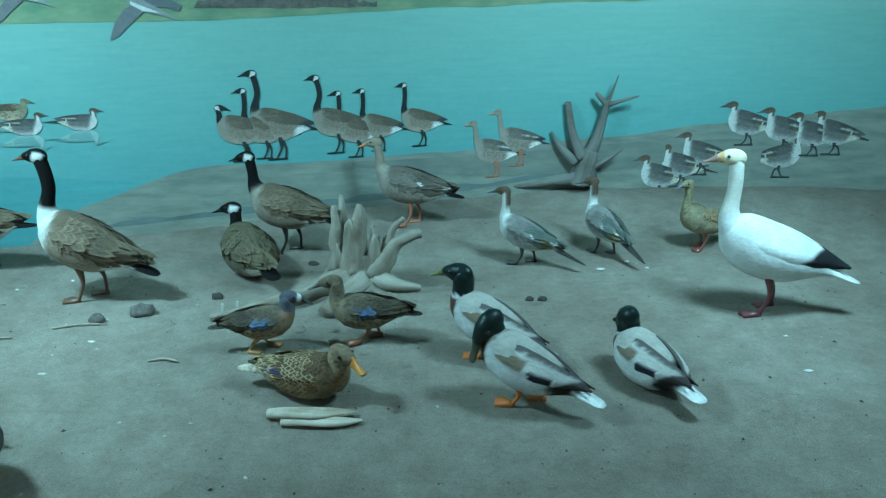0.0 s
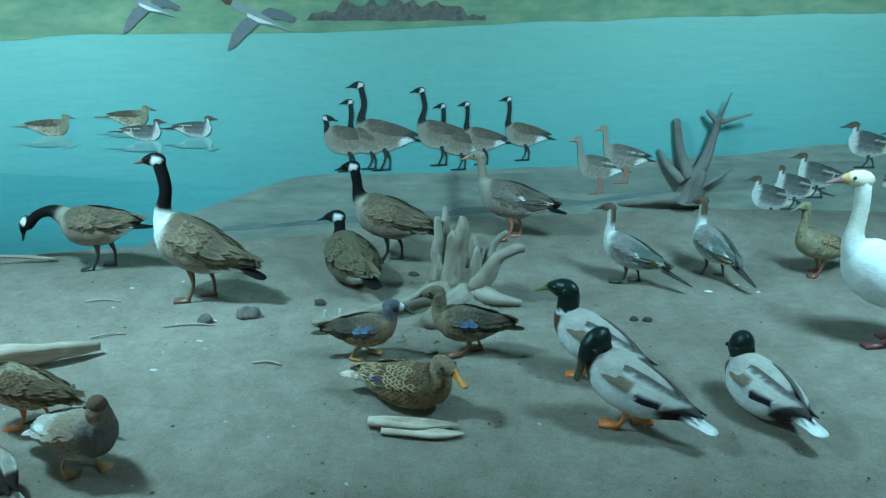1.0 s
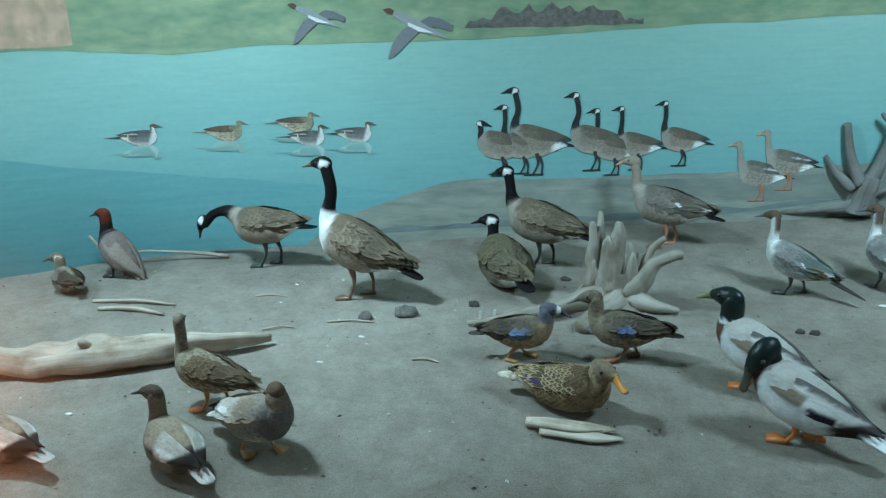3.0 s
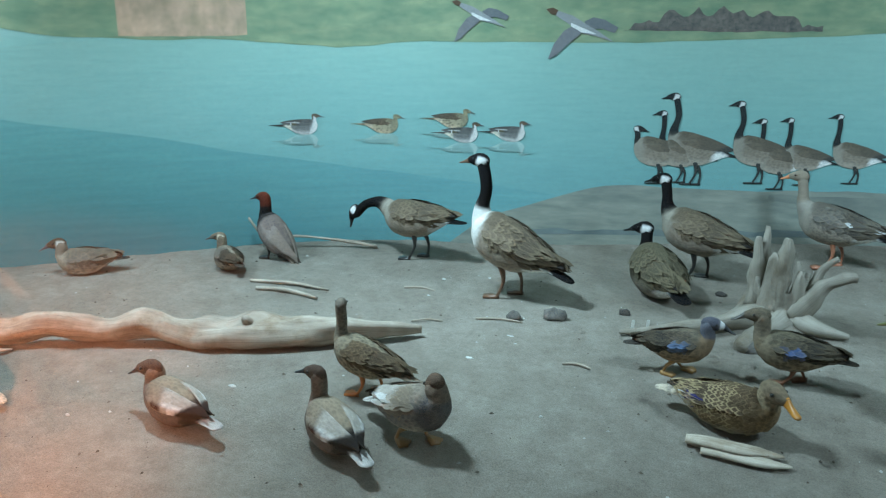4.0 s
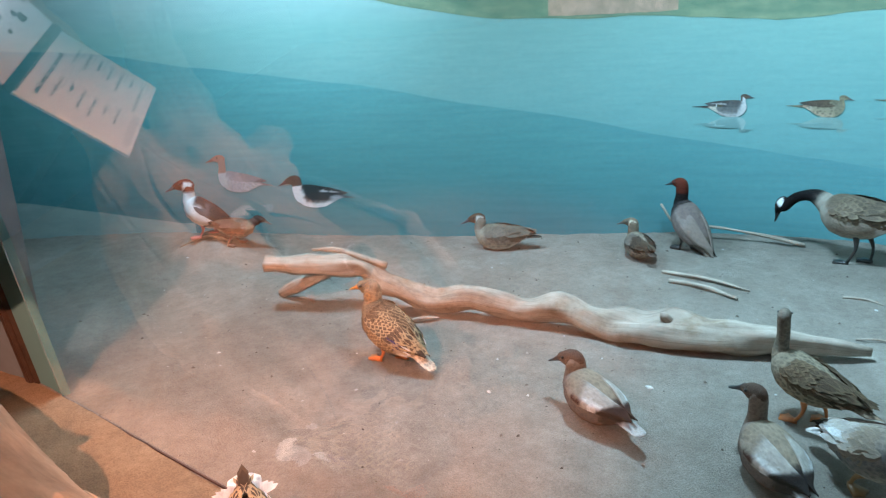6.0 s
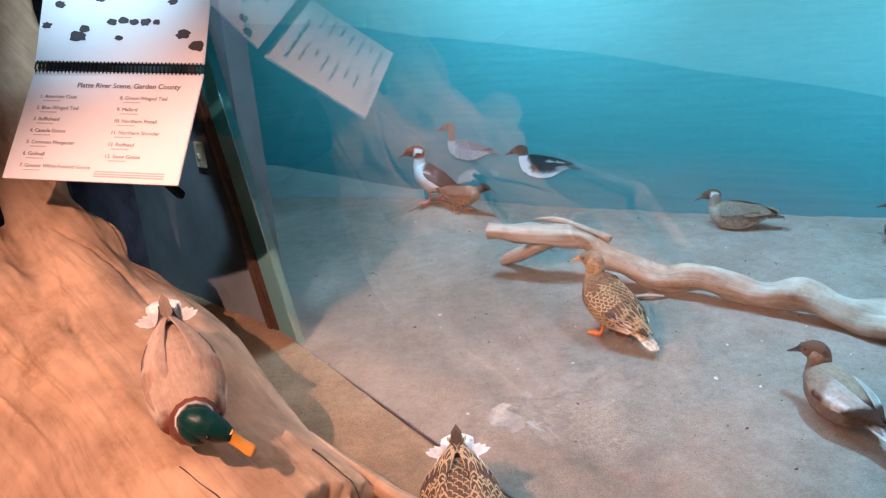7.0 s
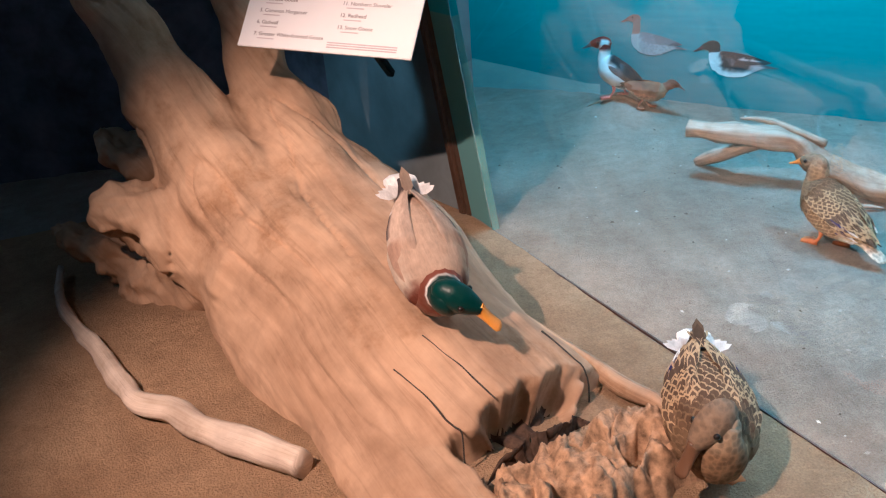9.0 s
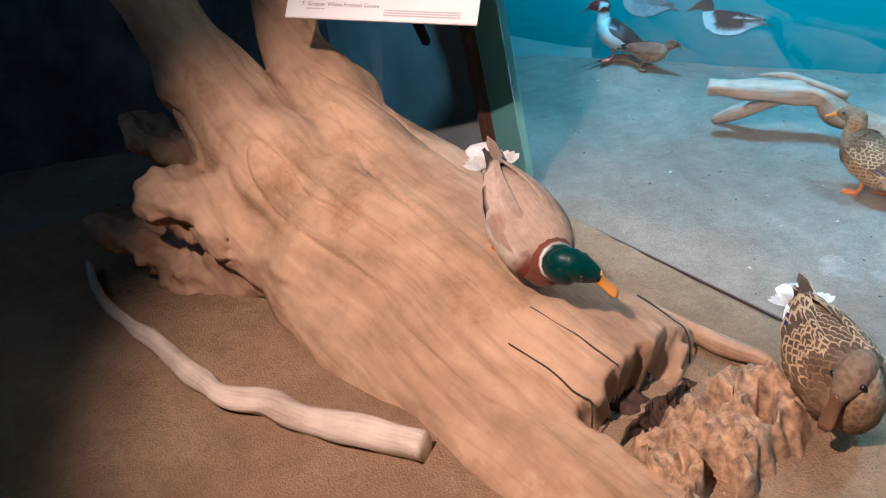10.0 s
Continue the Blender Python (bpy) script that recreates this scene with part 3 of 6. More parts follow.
CANADA = species(collar=0.31, back=(0.125, 0.095, 0.066), flank=(0.24, 0.19, 0.145), breast=(0.31, 0.27, 0.215), belly=(0.34, 0.285, 0.23), cover=(0.15, 0.112, 0.078), tert=(0.11, 0.084, 0.06), prim=(0.045, 0.04, 0.035), cheek=(0.72, 0.70, 0.66), mottle=0.22, rim=0.5)
CANADA_PALE = species(**{**CANADA, "collar": 0.40, "breast": (0.66, 0.63, 0.58), "belly": (0.40, 0.34, 0.28), "leg": (0.16, 0.08, 0.045), "bill": (0.16, 0.085, 0.05)})
CANADA_DARK = species(**{**CANADA, "breast": (0.2, 0.17, 0.12), "back": (0.10, 0.085, 0.055), "cover": (0.12, 0.10, 0.065), "tert": (0.09, 0.075, 0.05), "flank": (0.13, 0.11, 0.08)})
SNOW = species(back=WHITE, flank=WHITE, breast=WHITE, belly=WHITE, vent=WHITE, rump=WHITE, tail=WHITE, cover=WHITE, tert=WHITE, prim=(0.02, 0.02, 0.022), neck=(0.74, 0.70, 0.62), head=(0.70, 0.60, 0.44), face=(0.60, 0.36, 0.17), bill=(0.32, 0.17, 0.14), leg=(0.16, 0.045, 0.05), mottle=0.0, tips=0.56)
FRONTED = species(back=(0.14, 0.12, 0.10), flank=(0.26, 0.22, 0.18), breast=(0.34, 0.30, 0.25), belly=(0.28, 0.24, 0.20), cover=(0.17, 0.15, 0.13), tert=(0.11, 0.095, 0.08), prim=(0.035, 0.03, 0.03), neck=(0.32, 0.26, 0.20), head=(0.34, 0.27, 0.20), bill=(0.78, 0.28, 0.12), leg=(0.42, 0.16, 0.09), mottle=0.3, stripe=WHITE, rim=0.4)
DRAKE = species(bib=0.07, patch_at=(-0.15, 0.55, 0.06, 0.40), back=(0.40, 0.37, 0.33), flank=(0.62, 0.61, 0.59), breast=(0.10, 0.045, 0.03), belly=(0.62, 0.61, 0.59), vent=BLACK, rump=BLACK, tail=WHITE, cover=(0.56, 0.54, 0.50), patch=(0.20, 0.155, 0.11), tert=(0.50, 0.47, 0.43), prim=(0.06, 0.05, 0.05), spec=((0.015, 0.014, 0.03), WHITE), neck=(0.005, 0.013, 0.012), ring=WHITE, neck_low=(0.10, 0.045, 0.03), head=(0.004, 0.012, 0.011), bill=(0.17, 0.16, 0.05), leg=(0.62, 0.17, 0.03), mottle=0.08, head_mat=1, split=0.9)
DRAKE_BRIGHT = species(**{**DRAKE, "back": (0.42, 0.33, 0.25), "cover": (0.44, 0.33, 0.24), "patch": (0.36, 0.25, 0.18), "tert": (0.50, 0.40, 0.31), "flank": (0.55, 0.48, 0.38), "bill": (0.85, 0.36, 0.02), "breast": (0.15, 0.05, 0.03), "neck_low": (0.15, 0.05, 0.03), "head": (0.004, 0.036, 0.032), "neck": (0.004, 0.030, 0.027), "rump": (0.34, 0.25, 0.18), "back": (0.40, 0.31, 0.23), "vent": (0.05, 0.04, 0.035), "split": 0.3, "bib": 0.13})
HEN = species(back=(0.11, 0.072, 0.042), flank=(0.20, 0.135, 0.075), breast=(0.20, 0.135, 0.075), belly=(0.38, 0.30, 0.21), vent=(0.45, 0.38, 0.28), rump=(0.21, 0.15, 0.10), tail=(0.48, 0.42, 0.34), cover=(0.12, 0.08, 0.048), tert=(0.095, 0.065, 0.042), prim=(0.07, 0.055, 0.04), spec=((0.03, 0.03, 0.12), WHITE), neck=(0.26, 0.20, 0.13), head=(0.20, 0.15, 0.10), bill=(0.62, 0.24, 0.03), leg=(0.55, 0.17, 0.04), mottle=0.5, mottle_neck=0.4, rim=1.2)
PIN = species(back=(0.20, 0.19, 0.18), flank=(0.27, 0.26, 0.245), breast=(0.66, 0.64, 0.60), belly=(0.60, 0.58, 0.54), vent=(0.60, 0.56, 0.45), rump=(0.14, 0.13, 0.12), tail=(0.04, 0.037, 0.035), cover=(0.20, 0.19, 0.18), tert=(0.10, 0.12, 0.11), prim=(0.10, 0.09, 0.085), spec=((0.10, 0.08, 0.04), WHITE), neck=(0.68, 0.66, 0.62), head=(0.14, 0.085, 0.05), bill=(0.10, 0.10, 0.11), mottle=0.25, rim=0.3, stripe=(0.62, 0.60, 0.56), crown=(0.10, 0.07, 0.05), leg=(0.05, 0.05, 0.05))
PIN_DARK = species(**{**PIN, "flank": (0.15, 0.145, 0.14), "cover": (0.11, 0.105, 0.10), "back": (0.09, 0.085, 0.08), "belly": (0.4, 0.39, 0.37), "tert": (0.06, 0.055, 0.05)})
PIN_HEN = species(**{**HEN, "bill": (0.12, 0.12, 0.12), "back": (0.20, 0.17, 0.11), "breast": (0.25, 0.22, 0.14), "flank": (0.28, 0.24, 0.16), "leg": (0.20, 0.06, 0.04), "head": (0.23, 0.20, 0.12), "neck": (0.24, 0.21, 0.13), "spec": None, "tail": (0.2, 0.16, 0.1)})
GAD = species(patch_at=(-0.35, 0.05, 0.22, 0.42), back=(0.27, 0.21, 0.15), flank=(0.155, 0.12, 0.10), breast=(0.20, 0.16, 0.135), belly=(0.17, 0.085, 0.05), vent=(0.03, 0.022, 0.02), rump=(0.018, 0.016, 0.016), tail=(0.46, 0.43, 0.40), cover=(0.27, 0.215, 0.16), patch=(0.07, 0.028, 0.022), tert=(0.42, 0.375, 0.32), prim=(0.022, 0.018, 0.017), tips=0.62, spec=((0.70, 0.69, 0.66), (0.03, 0.02, 0.018)), neck=(0.22, 0.165, 0.125), head=(0.13, 0.085, 0.06), crown=(0.085, 0.055, 0.04), bill=(0.03, 0.027, 0.027), leg=(0.40, 0.19, 0.06), mottle=0.2, mottle_neck=0.2, stripe=WHITE)
GAD_GREY = species(**{**GAD, "patch": None, "crown": None, "breast": (0.11, 0.105, 0.105), "neck_low": (0.14, 0.13, 0.125), "flank": (0.20, 0.185, 0.17), "belly": (0.46, 0.42, 0.34), "back": (0.24, 0.2, 0.16), "mottle": 0.4, "rim": 0.35})
GAD_HEN = species(**{**HEN, "rim": 0.5, "mottle": 0.7, "bill": (0.06, 0.05, 0.04), "spec": ((0.03, 0.025, 0.02), (0.6, 0.57, 0.5)), "back": (0.19, 0.16, 0.115), "breast": (0.26, 0.21, 0.15), "flank": (0.24, 0.2, 0.14), "tail": (0.2, 0.16, 0.12), "head": (0.17, 0.14, 0.11), "neck": (0.2, 0.17, 0.13)})
BLUEWING = species(back=(0.12, 0.10, 0.075), flank=(0.27, 0.19, 0.12), breast=(0.25, 0.17, 0.105), belly=(0.30, 0.2, 0.12), vent=(0.6, 0.57, 0.5), rump=(0.04, 0.035, 0.03), tail=(0.05, 0.045, 0.04), cover=(0.11, 0.09, 0.07), patch=(0.13, 0.20, 0.33), rim=0.4, tert=(0.06, 0.05, 0.04), prim=(0.06, 0.05, 0.04), neck=(0.12, 0.12, 0.14), head=(0.10, 0.10, 0.12), face=(0.72, 0.70, 0.66), bill=(0.03, 0.03, 0.03), leg=(0.4, 0.2, 0.06), mottle=0.5)
BLUEWING_HEN = species(back=(0.10, 0.085, 0.06), flank=(0.20, 0.16, 0.11), breast=(0.22, 0.175, 0.12), belly=(0.24, 0.20, 0.15), vent=(0.3, 0.25, 0.2), rump=(0.07, 0.055, 0.04), tail=(0.06, 0.05, 0.04), cover=(0.09, 0.075, 0.055), patch=(0.08, 0.125, 0.25), rim=0.4, tert=(0.05, 0.042, 0.033), prim=(0.04, 0.035, 0.03), neck=(0.18, 0.145, 0.105), head=(0.15, 0.12, 0.085), bill=(0.10, 0.085, 0.07), leg=(0.26, 0.10, 0.05), mottle=0.55, mottle_neck=0.3)
REDHEAD = species(back=(0.17, 0.13, 0.115), flank=(0.21, 0.165, 0.145), breast=(0.03, 0.026, 0.026), belly=(0.32, 0.25, 0.22), vent=(0.05, 0.04, 0.035), rump=(0.10, 0.08, 0.06), tail=(0.16, 0.12, 0.09), cover=(0.24, 0.19, 0.165), tert=(0.22, 0.17, 0.14), prim=(0.14, 0.11, 0.085), neck=(0.10, 0.022, 0.012), neck_low=(0.012, 0.011, 0.011), head=(0.115, 0.026, 0.014), bill=(0.05, 0.05, 0.055), mottle=0.2, collar=0.60)
RUDDY = species(back=(0.16, 0.14, 0.105), flank=(0.24, 0.22, 0.18), breast=(0.34, 0.31, 0.24), belly=(0.46, 0.44, 0.38), vent=(0.4, 0.38, 0.33), rump=(0.1, 0.09, 0.07), tail=(0.06, 0.05, 0.04), cover=(0.17, 0.15, 0.12), tert=(0.15, 0.13, 0.1), prim=(0.1, 0.085, 0.07), neck=(0.25, 0.22, 0.17), head=(0.15, 0.11, 0.075), cheek=(0.6, 0.57, 0.5), crown=(0.08, 0.055, 0.035), bill=(0.10, 0.10, 0.11), mottle=0.4, rim=0.4)
GREENWING = species(**{**BLUEWING_HEN, "cover": (0.2, 0.18, 0.15), "patch": None, "breast": (0.34, 0.28, 0.2), "cheek": (0.55, 0.5, 0.38), "flank": (0.26, 0.23, 0.19), "back": (0.19, 0.165, 0.13)})
BUFFLE = species(back=(0.03, 0.028, 0.03), flank=WHITE, breast=WHITE, belly=(0.66, 0.6, 0.48), vent=(0.5, 0.48, 0.45), rump=(0.2, 0.2, 0.2), tail=(0.12, 0.12, 0.12), cover=(0.10, 0.09, 0.09), tert=(0.03, 0.03, 0.03), prim=(0.03, 0.03, 0.03), neck=(0.10, 0.016, 0.016), neck_low=WHITE, collar=0.62, head=(0.10, 0.016, 0.016), cheek=WHITE, bill=(0.08, 0.08, 0.09), leg=(0.5, 0.15, 0.12), mottle=0.0)
MERG = species(stripe=WHITE, back=(0.02, 0.025, 0.025), flank=(0.022, 0.026, 0.026), breast=WHITE, belly=WHITE, vent=(0.4, 0.4, 0.4), rump=(0.2, 0.2, 0.2), tail=(0.12, 0.12, 0.12), cover=(0.02, 0.025, 0.025), tert=(0.02, 0.025, 0.025), prim=(0.05, 0.05, 0.05), neck=(0.010, 0.03, 0.024), neck_low=WHITE, collar=0.56, head=(0.010, 0.03, 0.024), bill=(0.06, 0.04, 0.04), mottle=0.0)
MERG_HEN = species(back=(0.26, 0.25, 0.26), flank=(0.36, 0.35, 0.36), breast=(0.5, 0.48, 0.46), belly=(0.4, 0.38, 0.38), vent=(0.4, 0.38, 0.36), rump=(0.26, 0.25, 0.25), tail=(0.2, 0.18, 0.18), cover=(0.3, 0.28, 0.28), tert=(0.24, 0.22, 0.22), prim=(0.14, 0.12, 0.12), neck=(0.36, 0.20, 0.15), head=(0.36, 0.17, 0.12), bill=(0.3, 0.12, 0.09), mottle=0.2)
RUFOUS = species(**{**BLUEWING_HEN, "back": (0.22, 0.10, 0.06), "flank": (0.26, 0.13, 0.08), "cover": (0.22, 0.11, 0.07), "patch": None, "head": (0.07, 0.04, 0.03), "neck": (0.12, 0.06, 0.045), "tert": (0.2, 0.09, 0.06)})

BODY_B = [0, 0.02, 0.08, 0.2, 0.36, 0.52, 0.68, 0.82, 0.93, 1.0]
BODY_W = [0, 0.26, 0.56, 0.84, 0.99, 1.0, 0.88, 0.66, 0.45, 0.33]
BODY_T = [0, 0.30, 0.62, 0.92, 1.0, 0.98, 0.88, 0.68, 0.43, 0.24]
BODY_U = [0, 0.32, 0.66, 0.93, 1.0, 0.95, 0.80, 0.50, 0.27, 0.13]
BODY_C = [0.12, 0.11, 0.07, 0.02, 0.0, 0.0, 0.02, 0.07, 0.12, 0.15]


class BirdMesh:
    """Gathers rings of one bird: points, colours and material numbers."""

    def __init__(self):
        self.v, self.c, self.f, self.m = [], [], [], []
        self.now, self.p = ("body", 0), []

    def tube(self, rings, mat, cap=(True, True)):
        """rings: lists of (point, colour) of one length."""
        n, o = len(rings[0]), len(self.v)
        for ring in rings:
            for p, c in ring:
                self.v.append(p)
                self.c.append(c if len(c) == 4 else (*c, 0.0))
        for i in range(len(rings) - 1):
            for k in range(n):
                a, b = o + i * n + k, o + i * n + (k + 1) % n
                self.f.append((a, b, b + n, a + n))
                self.m.append(mat)
                self.p.append(self.now)
        for use, row, flip in ((cap[0], 0, True), (cap[1], len(rings) - 1, False)):
            if use:
                ids = [o + row * n + k for k in range(n)]
                self.f.append(tuple(ids[::-1] if flip else ids))
                self.m.append(mat)
                self.p.append(self.now)


def bird_mesh(form, sp, neck, head_yaw=0.0, sit=False, pitch=None, seed=0.0, fan=0.0, feathers=True):
    """One mounted bird, facing +x, its feet at the origin. Returns the gathered mesh."""
    B = BirdMesh()
    L, W, H, T = form["L"], form["W"], form["H"], form["tail"]
    leg = 0.0 if sit else form["leg"]
    tilt = form["pitch"] * (0.35 if sit else 1.0) if pitch is None else pitch
    lift = leg + H * 0.5 * (0.93 if sit else 1.0)
    turn = Matrix.Translation((0, 0, lift)) @ Matrix.Rotation(-radians(tilt), 4, "Y")
    wob = lambda x, y: 0.05 * noise.noise(Vector((x * 17 + seed, y * 17, seed)))

    def body_colour(b, up, y):
        b, up = b + wob(b, up), up + 2.5 * wob(up + 3, b + y)
        m = sp["mottle"]
        side = lerp(sp["flank"], sp["back"], smooth01(0.30, 0.62, up))
        side = lerp(sp["belly"], side, smooth01(-0.75, -0.35, up))
        c = lerp(sp["breast"], side, smooth01(sp["bib"], sp["bib"] + 0.10, b + 0.07 * up))
        rear = lerp(sp["vent"], sp["rump"], smooth01(0.12, 0.38, up))
        c = lerp(c, rear, smooth01(0.76, 0.84, b))
        c = lerp(c, sp["tail"], smooth01(1.0, 1.06, b))
        m *= lerp((0.35,), (1.0,), smooth01(0.15, 0.35, b))[0]
        return (*c, m)

    end = 1 + T / L

    def body_point(b, a):
        if b <= 1:
            w, t, u, c = (float(np.interp(b, BODY_B, k)) for k in (BODY_W, BODY_T, BODY_U, BODY_C))
        else:
            g = (b - 1) / (end - 1)
            w = 0.33 + (form["tail_w"] + fan - 0.33) * g
            t, u, c = 0.20 + (0.022 - 0.20) * g ** 0.7, 0.13 + (0.018 - 0.13) * g ** 0.7, 0.15 + 0.05 * g
            w *= 1 - 0.55 * smooth01(0.8, 1.0, g)
        ca, sa = math.cos(a), math.sin(a)
        y = ca * w * W / 2 * (1 + 0.02 * noise.noise(Vector((b * 9, a, seed))))
        return Vector((L / 2 - b * L, y, (sa * (t if sa > 0 else u) + c * 1.4) * H / 2))

    n, seg = 36, 24
    rings = []
    for i in range(n + 1):
        b = end * (i / n) ** 1.15
        rings.append([(turn @ body_point(b, 2 * math.pi * k / seg), body_colour(b, math.sin(2 * math.pi * k / seg), math.cos(2 * math.pi * k / seg))) for k in range(seg)])
    B.tube(rings, 0)

    def wing_point(g, a, side):
        b = 0.16 + (0.98 * form["wing"]) * g
        prof = math.sin(math.pi * min(1, g * 0.98 + 0.02) ** 0.62) ** 0.8 if g < 0.98 else 0.06
        hh, th = H * 0.30 * max(0.09, prof), W * 0.10 * max(0.12, prof)
        bw = float(np.interp(min(b, 1.0), BODY_B, BODY_W))
        yc = side * (W / 2) * 0.80 * bw * (1 - 0.45 * smooth01(0.7, 1, g))
        zc = H * (0.14 + 0.11 * g + 0.06 * g * g)
        zz = math.sin(a) * hh
        y = yc + math.cos(a) * th * side - side * max(0, zz) * (1.05 - 0.35 * (1 - g))
        return Vector((L / 2 - b * L, y, zc + zz))

    def wing_colour(g, v):
        gb, vv = g + 0.5 * wob(g + 5, v), v + 3 * wob(v, g + 9)
        c = lerp(sp["cover"], sp["tert"], smooth01(0.34, 0.46, gb + 0.10 * vv))
        if sp["split"]:
            c = lerp(c, sp["flank"], smooth01(0.05, -0.12, vv) * smooth01(0.52, 0.46, gb))
            c = lerp(c, sp["prim"], sp["split"] * smooth01(0.74, 0.86, vv) * smooth01(0.12, 0.2, gb))
        v0, v1, g0, g1 = sp["patch_at"]
        if sp["patch"]:
            c = lerp(c, sp["patch"], smooth01(v0, v0 + 0.06, vv) * smooth01(v1, v1 - 0.06, vv) * smooth01(g0, g0 + 0.03, gb) * smooth01(g1, g1 - 0.03, gb))
        if sp["stripe"]:
            c = lerp(c, sp["stripe"], 0.8 * smooth01(0.15, 0.06, abs(vv - 0.30)) * smooth01(0.35, 0.45, gb))
        if sp["spec"] and vv < 0.15:
            blue, edge = sp["spec"]
            if (0.44 if sp["split"] else 0.52) < gb < 0.66:
                c = blue
            elif 0.66 <= gb < 0.69:
                c = edge
        return lerp(c, sp["prim"], smooth01(sp["tips"], sp["tips"] + 0.06, gb - 0.12 * vv))

    def feather(p, back, out, length, width, colour, rim, lift):
        """One small overlapping feather: a kite with a pale edge and a darker heart."""
        across = back.cross(out).normalized()
        pale = lerp(colour, (0.56, 0.41, 0.22) if sum(colour) < 1.2 else (0.8, 0.8, 0.78), min(1.0, rim * (0.55 if rim > 0.9 else 0.22)))
        for scale, up, c in ((1.0, 0.0, pale), (0.80, 0.0007, tuple(x * 0.93 for x in colour))):
            o = len(B.v)
            for fx, fy in ((0, -0.10), (0.30, -0.46), (0.72, -0.40), (1.0, 0.0), (0.72, 0.40), (0.30, 0.46), (0, 0.10)):
                B.v.append(turn @ (p + back * (fx * length * scale) + across * (fy * width * scale) + out * (0.0010 + up * 0.6 + lift * (0.10 if rim > 0.9 else 0.05) * fx)))
                B.c.append((*c, 0.0))
            B.f.append(tuple(o + k for k in range(7)))
            B.m.append(0)
            B.p.append(B.now)

    for side in (1, -1):
        B.now = ("wing", side)
        rings = []
        nw = 40
        for i in range(nw + 1):
            g = i / nw
            rings.append([(turn @ wing_point(g, 2 * math.pi * k / 26, side), (*wing_colour(g, math.sin(2 * math.pi * k / 26)), sp["mottle"] * 0.6 * (1 - smooth01(0.7, 0.8, g)))) for k in range(26)])
        B.tube(rings, 0)
        if feathers and sp["rim"]:
            dense = sp["rim"] > 0.9
            rows, across_n = (15, 10) if dense else (11, 7)
            for r in range(rows, -1, -1):
                g = 0.06 + 0.72 * r / rows
                long = 0.15 if g < 0.4 else 0.27
                for q in range(across_n):
                    gap = 154 / across_n
                    a = radians(-62 + gap * q + (gap / 2 if r % 2 else 0))
                    p = wing_point(g, a, side)
                    back = (wing_point(min(1, g + 0.03), a, side) - p).normalized()
                    rise = (wing_point(g, a + 0.1, side) - p).normalized()
                    out = back.cross(rise).normalized()
                    if out.y * side < 0:
                        out = -out
                    c = wing_colour(g + 0.05, math.sin(a))
                    k = 1 + (0.35 if dense else 0.22) * noise.noise(Vector((g * 31, a * 7, seed)))
                    back = (back + rise * 0.35 * noise.noise(Vector((g * 17, a * 5, seed + 4)))).normalized()
                    feather(p, back, out, L * long * (0.6 + 0.5 * k) * (0.7 if dense else 1.0), H * (0.125 if dense else 0.17), tuple(x * k for x in c), sp["rim"], 0.012 * L / 0.46)
    B.now = ("body", 0)
    if feathers and sp["rim"] > 0.6:
        rows = 19
        for r in range(rows, -1, -1):
            b = 0.14 + 0.74 * r / rows
            for q in range(26):
                a = radians(360 / 26 * (q + 0.5 * (r % 2)))
                if math.sin(a) < -0.75:
                    continue
                p = body_point(b, a)
                back = (body_point(b + 0.02, a) - p).normalized()
                rise = (body_point(b, a + 0.1) - p).normalized()
                out = back.cross(rise).normalized()
                if out.dot(p) < 0:
                    out = -out
                c = body_colour(b + 0.03, math.sin(a), math.cos(a))[:3]
                k = 1 + 0.5 * noise.noise(Vector((b * 41, a * 9, seed)))
                feather(p, back, out, L * 0.085, W * 0.135, tuple(x * k for x in c), sp["rim"] * (0.55 if b < 0.3 else 0.8), 0.006 * L / 0.46)
    if fan:
        for k in range(11):
            B.now = ("tail_feather", k)
            a = radians(-70 + 14 * k)
            root = body_point(1.02, math.pi / 2) + Vector((0, math.sin(a) * W * 0.17, -0.004 + 0.0012 * (k % 2)))
            way = Vector((-math.cos(a), math.sin(a), 0.10))
            feather(root, way.normalized(), Vector((0, 0, 1)), T * 0.50, W * 0.15, tuple(x * (0.82 if k % 2 else 0.95) for x in sp["tail"]), 0.2, 0.02)
        B.now = ("tail_feather", 11)
        feather(body_point(0.93, math.pi / 2) + Vector((0, 0, 0.012)), Vector((-1, 0, 0.22)).normalized(), Vector((0.2, 0, 1)).normalized(), T * 0.85, W * 0.17, tuple(x * 0.6 for x in sp["back"]), 0.2, 0.02)
    B.now = ("neck", 0)
    pts, nod = NECKS[neck]
    NL = form["neck"]
    base = turn @ Vector((L * 0.37, 0, H * 0.10))
    line = [base + Vector((p[0] * NL, 0, p[1] * NL)) for p in pts]
    twist = radians(head_yaw)
    ahead = Matrix.Rotation(twist, 3, "Z") @ Vector((form["head"] * 0.16, 0, form["head"] * 0.10))
    crown_at = line[-1] + ahead
    line = [base + Vector((-0.08 * L, 0, -0.26 * H))] + line + [crown_at]
    S = spline([tuple(p) for p in line], 20)
    rings = []
